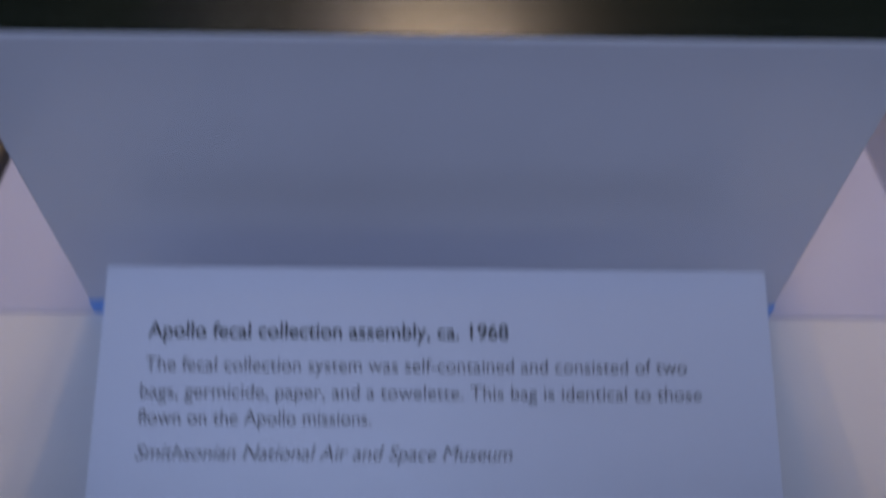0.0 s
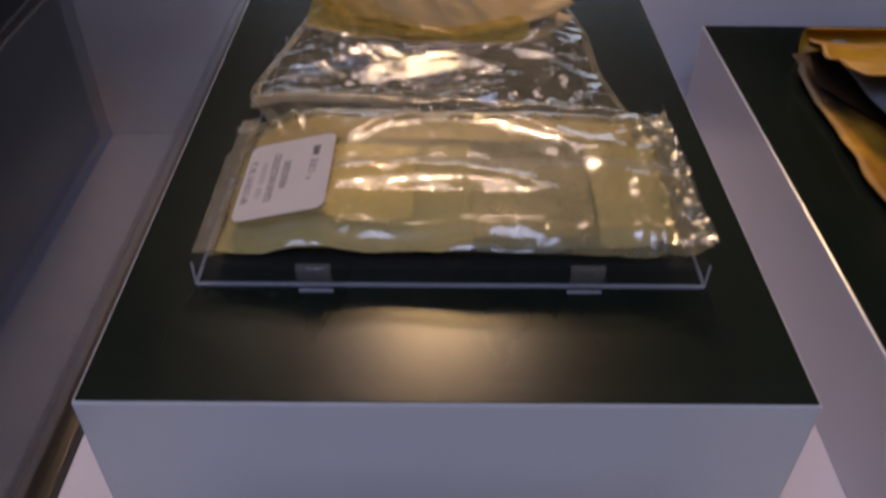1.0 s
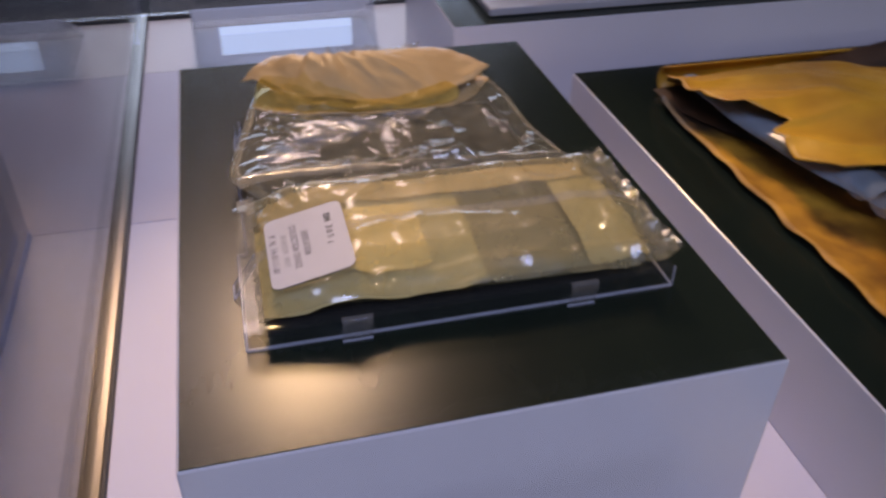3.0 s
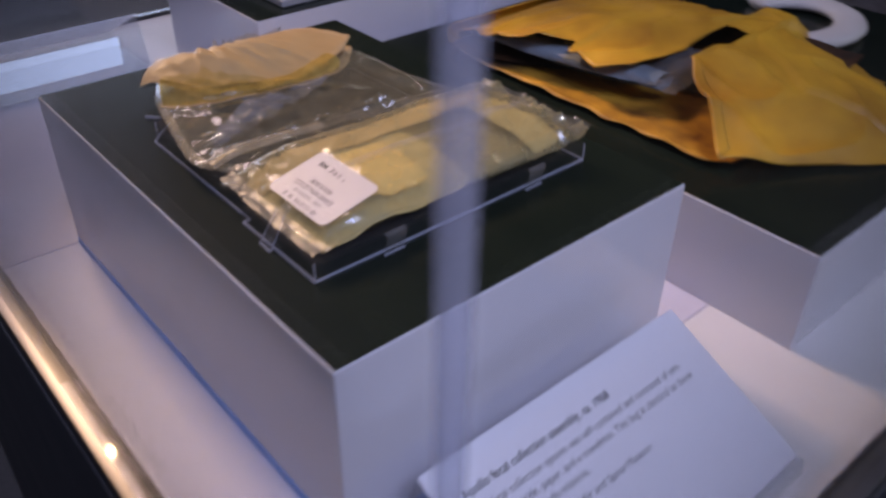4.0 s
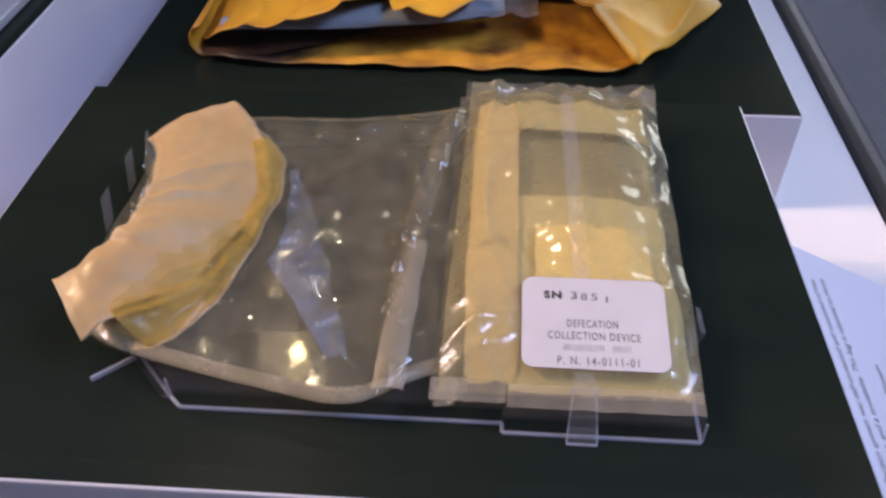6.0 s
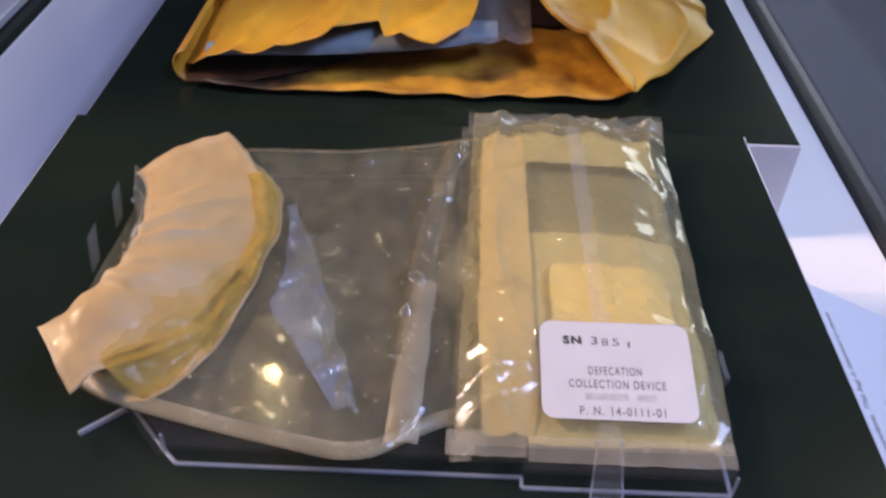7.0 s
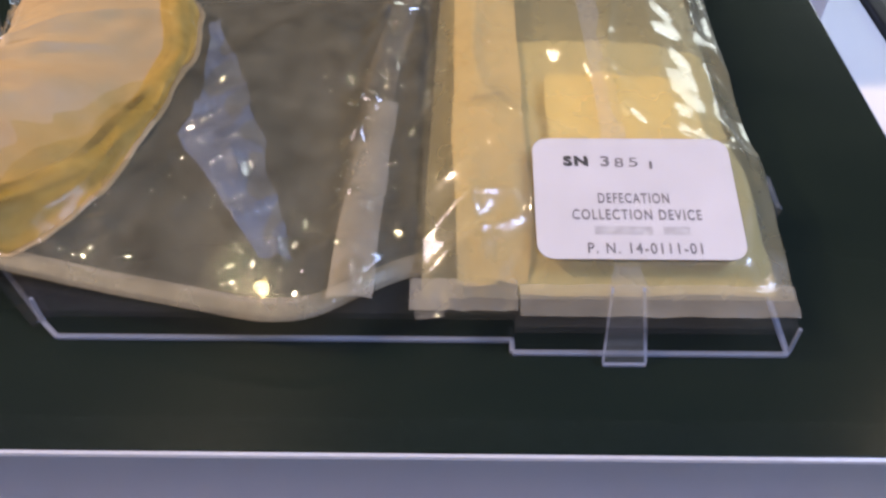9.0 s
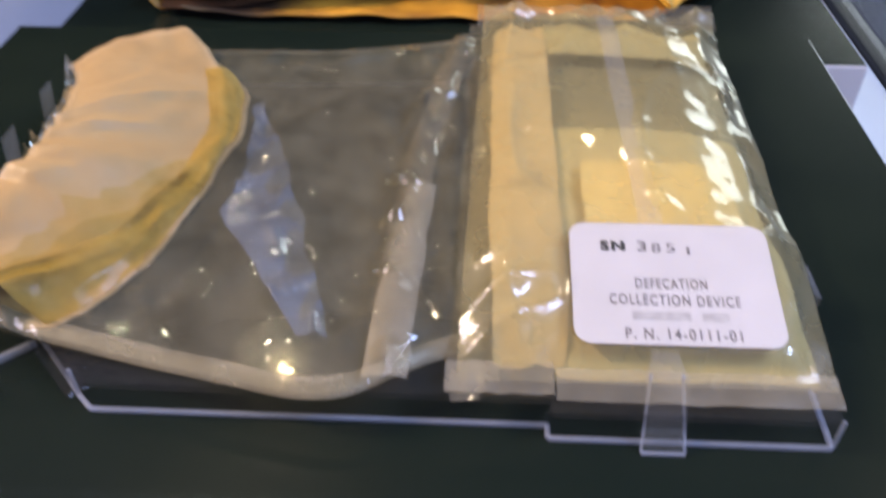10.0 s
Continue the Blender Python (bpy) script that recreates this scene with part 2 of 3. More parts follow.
LOWER_LINING = end_darkened(ORANGE_IN, (0.022, 0.011, 0.006), 0.315, 0.365)
LINER = solid("grey_blue_liner", (0.16, 0.20, 0.24), (0.26, 0.31, 0.36), 25, 0.22, bump=0.3, bump_scale=60, dist=0.002)
GREY_TRAY = solid("grey_tray", (0.34, 0.34, 0.38), (0.42, 0.42, 0.46), 12, 0.3)
BEIGE_CLOTH = solid("beige_cloth", (0.62, 0.54, 0.50), (0.70, 0.62, 0.57), 20, 0.7, bump=0.3, bump_scale=150)
WHITE_RUBBER = solid("off_white_rubber", (0.68, 0.62, 0.58), (0.76, 0.70, 0.66), 20, 0.5)

# ---- builders ----


def link(name, bm, material, smooth=False):
    me = bpy.data.meshes.new(name)
    bm.to_mesh(me)
    bm.free()
    me.materials.append(material)
    if smooth:
        me.polygons.foreach_set("use_smooth", [True] * len(me.polygons))
    return new(name, me)


def part(name, bm, material, parent, label="", smooth=False):
    ob = link(name, bm, material, smooth)
    ob.parent = parent
    if label:
        ob["label"] = label
    return ob


def thing(name, label, category, loc=(0, 0, 0), group="", kind=""):
    ob = new(name)
    ob.empty_display_size = 0.02
    ob.location = loc
    return tagged(ob, label, category, group, kind)


def box(x0, x1, y0, y1, z0, z1, bevel=0.0):
    bm = bmesh.new()
    bmesh.ops.create_cube(bm, size=1)
    for v in bm.verts:
        v.co = Vector(((x0, x1)[v.co.x > 0], (y0, y1)[v.co.y > 0], (z0, z1)[v.co.z > 0]))
    if bevel:
        bmesh.ops.bevel(bm, geom=bm.edges[:], offset=bevel, segments=2, affect="EDGES", profile=0.5)
    return bm


def sheet(nu, nv, f):
    """A surface from f(u, v), both 0 to 1."""
    bm = bmesh.new()
    rows = [[bm.verts.new(f(i / nu, j / nv)) for j in range(nv + 1)] for i in range(nu + 1)]
    for i in range(nu):
        for j in range(nv):
            bm.faces.new((rows[i][j], rows[i + 1][j], rows[i + 1][j + 1], rows[i][j + 1]))
    bmesh.ops.recalc_face_normals(bm, faces=bm.faces[:])
    return bm


def thick(ob, t):
    mod = ob.modifiers.new("thickness", "SOLIDIFY")
    mod.thickness, mod.offset = t, 0.0
    return ob


def prism(points, z0, z1, bevel=0.0):
    """An upright slab with the given outline."""
    bm = bmesh.new()
    face = bm.faces.new([bm.verts.new((x, y, z0)) for x, y in points])
    top = bmesh.ops.extrude_face_region(bm, geom=[face])
    bmesh.ops.translate(bm, vec=(0, 0, z1 - z0), verts=[g for g in top["geom"] if isinstance(g, bmesh.types.BMVert)])
    bmesh.ops.recalc_face_normals(bm, faces=bm.faces[:])
    if bevel:
        bmesh.ops.bevel(bm, geom=bm.edges[:], offset=bevel, segments=1, affect="EDGES")
    return bm


def rounded(w, h, r, n=6):
    """Outline of a rounded rectangle about the origin."""
    pts = []
    for cx, cy, a0 in ((w / 2 - r, h / 2 - r, 0), (r - w / 2, h / 2 - r, 90), (r - w / 2, r - h / 2, 180), (w / 2 - r, r - h / 2, 270)):
        for k in range(n + 1):
            a = radians(a0 + 90 * k / n)
            pts.append((cx + r * math.cos(a), cy + r * math.sin(a)))
    return pts


def wob(x, y, s, seed=0.0):
    return noise.noise(Vector((x * s, y * s, seed)))


def crease(x, y, s, seed=0.0, sharp=4):
    """Sharp ridges along wandering lines, 0 to 1."""
    return (1 - min(1, abs(noise.noise(Vector((x * s, y * s, seed)))) * 2.2)) ** sharp


def words(text, size, material, parent, m, name="text_line", shear=0.0, bold=0.0, width=None, spacing=1.0):
    cu = bpy.data.curves.new(name, "FONT")
    cu.body, cu.size, cu.shear, cu.offset, cu.space_character = text, size, shear, bold, spacing
    cu.align_x, cu.align_y, cu.extrude = "LEFT", "BOTTOM_BASELINE", 0.00008
    tmp = new("tmp", cu)
    bpy.context.view_layer.update()
    me = bpy.data.meshes.new_from_object(tmp.evaluated_get(bpy.context.evaluated_depsgraph_get()))
    bpy.data.objects.remove(tmp)
    bpy.data.curves.remove(cu)
    if width:
        xs = [v.co.x for v in me.vertices]
        k, x0 = width / (max(xs) - min(xs)), min(xs)
        for v in me.vertices:
            v.co.x = (v.co.x - x0) * k
    me.materials.clear()
    me.materials.append(material)
    me.name = name
    ob = new(name, me)
    ob.parent = parent
    ob.matrix_basis = m
    return ob


# ---- room ----
def room():
    for name, b, m in (("floor", box(-4, 5, -4, 5, -0.1, 0), CARPET), ("ceiling", box(-4, 5, -4, 5, 3.5, 3.6), ROOM_DARK),
                       ("wall_north", box(-4, 5, 5, 5.1, 0, 3.5), ROOM_DARK), ("wall_south", box(-4, 5, -4.1, -4, 0, 3.5), ROOM_DARK),
                       ("wall_west", box(-4.1, -4, -4.1, 5.1, 0, 3.5), ROOM_DARK), ("wall_east", box(5, 5.1, -4.1, 5.1, 0, 3.5), ROOM_DARK)):
        tagged(link(name, b, m), "plain dark " + name.split("_")[0] + " of the gallery", name.split("_")[0], kind="structure")


room()

# ---- display case ----
CX0, CX1, CY0, CY1 = -0.085, 1.30, -0.188, 1.048


def display_case():
    case = thing("display_case", "glass museum display case with pale deck and bronze metal rails", "display case")
    part("cabinet_base", box(CX0 - 0.014, CX1 + 0.014, CY0 - 0.014, CY1 + 0.014, 0.0, DECK - 0.012, 0.003), CABINET, case, "dark laminate cabinet base")
    part("deck_panel", box(CX0 + 0.012, CX1 - 0.012, 0.0, 0.4655, DECK - 0.012, DECK, 0.0008), DECK_LAVENDER, case, "lavender deck panel")
    part("deck_panel", box(CX0 + 0.012, CX1 - 0.012, 0.4665, 0.836, DECK - 0.012, DECK, 0.0008), DECK_ROSE, case, "rose-grey deck panel")
    part("deck_panel", box(CX0 + 0.012, CX1 - 0.012, CY0 + 0.012, -0.0008, DECK - 0.012, DECK, 0.0008), DECK_CREAM, case, "cream deck panel")
    part("deck_panel", box(CX0 + 0.012, CX1 - 0.012, 0.8368, CY1 - 0.012, DECK - 0.012, DECK, 0.0008), DECK_CREAM, case, "cream deck panel")
    h = 0.012
    for x0, x1, y0, y1 in ((CX0 - 0.012, CX0 + 0.010, CY0 - 0.012, CY1 + 0.012), (CX1 - 0.010, CX1 + 0.012, CY0 - 0.012, CY1 + 0.012)):
        part("rail", box(x0, x1, y0, y1, DECK - 0.012, DECK + h * 0.4, 0.002), RAIL, case, "brushed bronze metal rail", True)
        part("gasket", box(x0 + 0.0215 if x0 < 0 else x0 - 0.0015, x0 + 0.0238 if x0 < 0 else x0 + 0.0005, y0 + 0.02, y1 - 0.02, DECK - 0.004, DECK + 0.004), RAIL_DARK, case, "black rubber gasket")
    for y0, y1 in ((CY0 - 0.012, CY0 + 0.010), (CY1 - 0.010, CY1 + 0.012)):
        part("rail", box(CX0 + 0.0105, CX1 - 0.0105, y0, y1, DECK - 0.012, DECK + h * 0.4, 0.002), RAIL_DARK, case, "dark metal rail", True)
    zt, t = 1.62, 0.006
    panes = (box(CX0 - t / 2, CX0 + t / 2, CY0 + t / 2 + 0.0005, CY1 - t / 2 - 0.0005, DECK + 0.005, zt), box(CX1 - t / 2, CX1 + t / 2, CY0 + t / 2 + 0.0005, CY1 - t / 2 - 0.0005, DECK + 0.005, zt),
             box(CX0 + t / 2 + 0.0005, CX1 - t / 2 - 0.0005, CY0 - t / 2, CY0 + t / 2, DECK + 0.005, zt), box(CX0 + t / 2 + 0.0005, CX1 - t / 2 - 0.0005, CY1 - t / 2, CY1 + t / 2, DECK + 0.005, zt),
             box(CX0 - t / 2, CX1 + t / 2, CY0 - t / 2, CY1 + t / 2, zt + 0.0005, zt + t))
    for b in panes:
        part("glass_pane", b, GLASS, case, "clear glass pane").visible_shadow = False
    for x in (CX0, CX1):
        for y in (CY0, CY1):
            part("glass_corner", box(x - t / 2, x + t / 2, y - t / 2, y + t / 2, DECK + 0.005, zt, 0.0008), GLASS_EDGE, case, "polished milky glass corner joint").visible_shadow = False


display_case()


def plinth(x0, x1, y0, y1, z1, label, strip=0.0):
    p = thing("display_plinth", label, "plinth", (x0, y0, DECK), "plinths in the display case")
    w, d, h = x1 - x0, y1 - y0, z1 - DECK
    if strip:
        part("base_glow", box(-0.0004, w + 0.0004, -0.0004, d + 0.0004, 0.0, strip), BASE_GLOW, p, "strip coloured for the blue light along the base")
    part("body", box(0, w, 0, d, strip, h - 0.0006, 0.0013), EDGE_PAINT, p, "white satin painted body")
    part("top_panel", box(0.0013, w - 0.0013, 0.0013, d - 0.0013, h - 0.0012, h, 0.0003), BLACK_LAM, p, "black satin laminate top")
    return p


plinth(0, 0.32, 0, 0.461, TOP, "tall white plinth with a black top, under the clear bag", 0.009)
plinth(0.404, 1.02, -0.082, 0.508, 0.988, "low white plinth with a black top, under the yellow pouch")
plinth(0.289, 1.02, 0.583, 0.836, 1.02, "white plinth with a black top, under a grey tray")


# ---- placards ----
def placard(x0, x1, flip, lines):
    """A slanted label board on a bent holder; flip: faces the far side of the case."""
    s = -1 if flip else 1
    y_back = 0.836 if flip else 0.0
    p = thing("placard", "blank-backed slanted placard in a frosted holder" if flip else "white placard with dark printed text leaning before the plinth", "placard", ((x0 + x1) / 2, y_back, DECK), "placards on the deck")
    w = x1 - x0
    top, foot = Vector((0, -0.027 * s, 0.071)), Vector((0, -0.150 * s, 0.012))

    def tilt(z_off):
        y_ax = (top - foot).normalized()
        x_ax = Vector((s, 0, 0))
        n = x_ax.cross(y_ax)
        m = Matrix((x_ax, y_ax, n)).transposed().to_4x4()
        m.translation = (top + foot) / 2 + n * z_off
        return m, (top - foot).length
    m, h = tilt(0)
    bm = prism(rounded(w, h, 0.001, 2), 0, 0.002)
    bm.transform(m)
    part("board", bm, LIT_BOARD if flip else PLACARD, p, "pale printed board")
    part("back_leg", sheet(2, 8, lambda u, v: ((u - 0.5) * w, -(0.004 + 0.023 * v) * s, 0.0005 + 0.0705 * v)), HOLDER, p, "frosted acrylic back leg")
    part("foot", box(-w / 2, w / 2, min(-0.150 * s, -0.158 * s), max(-0.150 * s, -0.158 * s), 0.0, 0.014, 0.001), HOLDER, p, "acrylic lip")
    for sx in (-1, 1):
        bm = bmesh.new()
        bm.faces.new([bm.verts.new((sx * (w / 2 - 0.001), y * s, z)) for y, z in ((-0.005, 0.001), (-0.028, 0.069), (-0.149, 0.011), (-0.149, 0.001))])
        part("side", bm, HOLDER, p, "frosted acrylic side")
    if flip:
        part("panel", box(-w * 0.36, w * 0.36, 0.0165, 0.0175, 0.010, 0.050), HOLDER_GLOW, p, "added glowing panel for the pale blue light on the holder")
    for text, x, y, size, wid, shear, bold in lines:
        words(text, size, INK_DARK if bold else INK, p, m @ Matrix.Translation((x - w / 2, h / 2 - y, 0.0021)), shear=shear, bold=bold, width=wid)
    return p


placard(0.035, 0.288, False, [
    ("Apollo fecal collection assembly, ca. 1968", 0.0175, 0.0272, 0.0084, 0.136, 0, 0.00010),
    ("The fecal collection system was self-contained and consisted of two", 0.0175, 0.0397, 0.0076, 0.203, 0, 0),
    ("bags, germicide, paper, and a towelette. This bag is identical to those", 0.0165, 0.0497, 0.0076, 0.209, 0, 0),
    ("flown on the Apollo missions.", 0.0165, 0.0592, 0.0076, 0.086, 0, 0),
    ("Smithsonian National Air and Space Museum", 0.0165, 0.0717, 0.0076, 0.138, 0.25, 0)])
placard(-0.002, 0.25, True, [])

# ---- riser under the bag ----
RX0, RX1, RY0, RY1, RZ = 0.037, 0.2865, 0.0735, 0.352, 1.0645


def riser():
    r = thing("acrylic_riser", "clear bent acrylic riser with bright polished edges", "stand", (RX0, RY0, TOP))
    pts = [(0, 0), (RX1 - RX0, 0), (RX1 - RX0, 0.115), (0.222, 0.125), (0.215, 0.262), (0.045, 0.277), (0.010, 0.2435), (0.005, 0.238), (0.005, 0.0885), (0, 0.0885)]
    part("plate", prism(pts, RZ - TOP - 0.003, RZ - TOP), ACRYLIC, r, "clear acrylic plate")
    edge = []
    for (xa, ya), (xb, yb) in zip(pts, pts[1:] + pts[:1]):
        d = Vector((xb - xa, yb - ya, 0))
        n = Vector((d.y, -d.x, 0)).normalized()
        bm = sheet(6, 2, lambda u, v, xa=xa, ya=ya, d=d: (xa + d.x * u, ya + d.y * u, 0.003 + (RZ - TOP - 0.0062) * v))
        part("wall", bm, ACRYLIC, r)
        bm = box(0, d.length, -0.0009, 0.0009, 0, 0.0016, 0.0004)
        bm.transform(Matrix.Translation((xa, ya, 0.0002)) @ Matrix.Rotation(math.atan2(d.y, d.x), 4, "Z"))
        part("bottom_edge", bm, ACRYLIC_EDGE, r, "bright polished acrylic edge")
    for x, y in ((0, 0), (RX1 - RX0, 0), (0.010, 0.2435)):
        part("corner_edge", box(x - 0.0005, x + 0.0005, y - 0.0005, y + 0.0005, 0.003, RZ - TOP), ACRYLIC_EDGE, r)
    # slanted legs that show past the back corner
    for a, b, wd in (((0.011, 0.2445, 0.001), (0.041, 0.276, 0.0165), 0.0075), ((0.018, 0.2855, 0.0012), (0.033, 0.2685, 0.0012), 0.0020)):
        va, vb = Vector(a), Vector(b)
        bm = box(0, (vb - va).length, -wd / 2, wd / 2, -0.0014, 0.0014, 0.0006)
        bm.transform(Matrix.Translation(va) @ (vb - va).to_track_quat("X", "Z").to_matrix().to_4x4())
        part("leg", bm, ACRYLIC_EDGE if wd < 0.005 else ACRYLIC, r, "clear acrylic leg")
    return r


riser()

# ---- the bag ----
NEAR_Y = (0.185, 0.195, 0.206, 0.217, 0.233, 0.272, 0.313, 0.343, 0.372)
NEAR_X = (0.059, 0.057, 0.053, 0.042, 0.0355, 0.044, 0.053, 0.060, 0.076)
FAR_Y = (0.18, 0.186, 0.216, 0.263, 0.316, 0.372)
FAR_X = (0.280, 0.279, 0.269, 0.260, 0.260, 0.250)


def bag_xy(u, v):
    y = 0.178 + (0.368 - 0.178) * v
    ys = [y + 0.003 * k for k in range(-4, 5)]
    xa, xb = np.mean(np.interp(ys, NEAR_Y, NEAR_X)), np.mean(np.interp(ys, FAR_Y, FAR_X))
    return xa + (xb - xa) * u, y


def sweep(x):
    """How far the fold drifts toward the pouch along the bag."""
    return 0.018 * max(0.0, (x - 0.12) / 0.14) ** 1.3


def bag_top(u, v):
    x, y = bag_xy(u, v)
    dome = (1 - abs(2 * u - 1) ** 5)
    ridge = math.exp(-((y - 0.216 + sweep(x) - 0.005 * wob(x, 0, 18, 3)) / 0.0055) ** 2)
    ridge2 = math.exp(-((y - 0.196) / 0.004) ** 2)
    z = 0.0035 + 0.0045 * dome + 0.0055 * ridge * dome + 0.002 * ridge2 * dome
    busy = math.exp(-((y - 0.214 + sweep(x)) / 0.014) ** 2) + 0.9 * math.exp(-((u - 0.10) / 0.09) ** 2) * v + 1.4 * math.exp(-((u - 0.93) / 0.07) ** 2)
    z += (0.0026 * wob(x, y, 24, 1.3) + 0.0019 * crease(x * 0.5, y * 1.2, 22, 5.0, 2) + 0.0005 * wob(x, y, 80, 9.1)) * dome
    z += (0.0034 * crease(x * 1.1 + 0.012 * wob(x, y, 60, 1), y * 0.8 + 0.012 * wob(x, y, 50, 4), 37, 11.3, 2) + 0.0024 * wob(x + 0.6 * y, y, 83, 6.4)) * min(1.5, busy * 1.3) * dome
    z += (0.0004 * wob(x, y, 150, 2.2) + 0.0014 * crease(x * 0.6 + 0.4 * y, y, 80, 7.1, 2)) * min(1.0, busy) * dome
    z += 0.006 * v ** 3 * dome + 0.009 * max(0.0, v - 0.6) * (1 - u)
    return x, y, RZ + max(0.0012, z)


PX0, PX1 = 0.0375, 0.2840


def pouch_xy(u, v):
    return PX0 + (PX1 - PX0) * u, 0.0685 + 0.006 * (1 - u) + (0.1905 - 0.0685) * v


def pouch_raw(u, v):
    x, y = pouch_xy(u, v)
    a = min(1, max(0, (u - 0.035) / 0.22))
    b = min(1, max(0, (1 - u - 0.02) / 0.16))
    c = min(1, max(0, (v + 0.05) / 0.30))
    d = min(1, max(0, (1 - v) / 0.18))
    sm = lambda k: math.sin(k * math.pi / 2) ** 0.9
    puff = sm(a) * sm(b) * (0.65 * c + 0.35 * sm(c)) * (0.25 + 0.75 * sm(d))
    side = math.exp(-(min(v, 0.4) / 0.10) ** 2)
    z = 0.0042 + 0.0185 * puff
    z += side * (0.0026 * crease(x * 0.55 + 0.3 * y, y * 1.1, 25, 9.1, 2) + 0.0016 * wob(x, y, 30, 2.6) - 0.0008) * min(1, a * 3)
    z += (0.0009 * wob(x * 0.6, y, 40, 4.4) + 0.0020 * crease(x * 0.25 + 0.1 * y, y, 36, 7.7, 3) + 0.0009 * crease(x * 0.8, y * 0.6, 30, 1.2, 3) + 0.0004 * wob(x, y, 110, 3.3)) * min(1, a * 2) * min(1, d * 3)
    # rolled front edge
    z += 0.0030 * math.exp(-((v - 0.09 - 0.035 * wob(x, 0, 26, 5)) / 0.035) ** 2) * min(1, a * 2) * (0.7 + 0.6 * crease(x, y * 0.5, 34, 4.1, 2))
    corner = math.exp(-((x - 0.068) / 0.016) ** 2 - ((y - 0.176) / 0.016) ** 2)
    z += corner * (0.0050 * crease(x * 0.9 + 0.5 * y, y * 0.35 - 0.3 * x, 75, 2.6, 2) + 0.0015 * wob(x, y, 120, 1.7))
    if u > 0.86:
        z += (0.005 * abs(wob(x * 1.4, y, 70, 6.6)) + 0.006 * crease(x, y, 38, 2.9, 2)) * (u - 0.86) / 0.14 + 0.007 * (u - 0.86) / 0.14
    return z


def label_plane(x):
    return 1.0822 + (x - 0.0775) * 0.232 - RZ


def pouch_h(u, v):
    """The pouch's height, pressed flat where the label is stuck on."""
    x, y = pouch_xy(u, v)
    z = pouch_raw(u, v)
    inside = min(1.0, max(0.0, (x - 0.049) / 0.006)) * min(1.0, max(0.0, (0.107 - x) / 0.008)) * min(1.0, max(0.0, (y - 0.082) / 0.006)) * min(1.0, max(0.0, (0.161 - y) / 0.006))
    return z + (label_plane(x) - 0.0006 - z) * inside


def pouch_top(u, v):
    x, y = pouch_xy(u, v)
    return x, y + 0.0006 * wob(x, 0, 30, 8) * (1 - v), RZ + pouch_h(u, v)


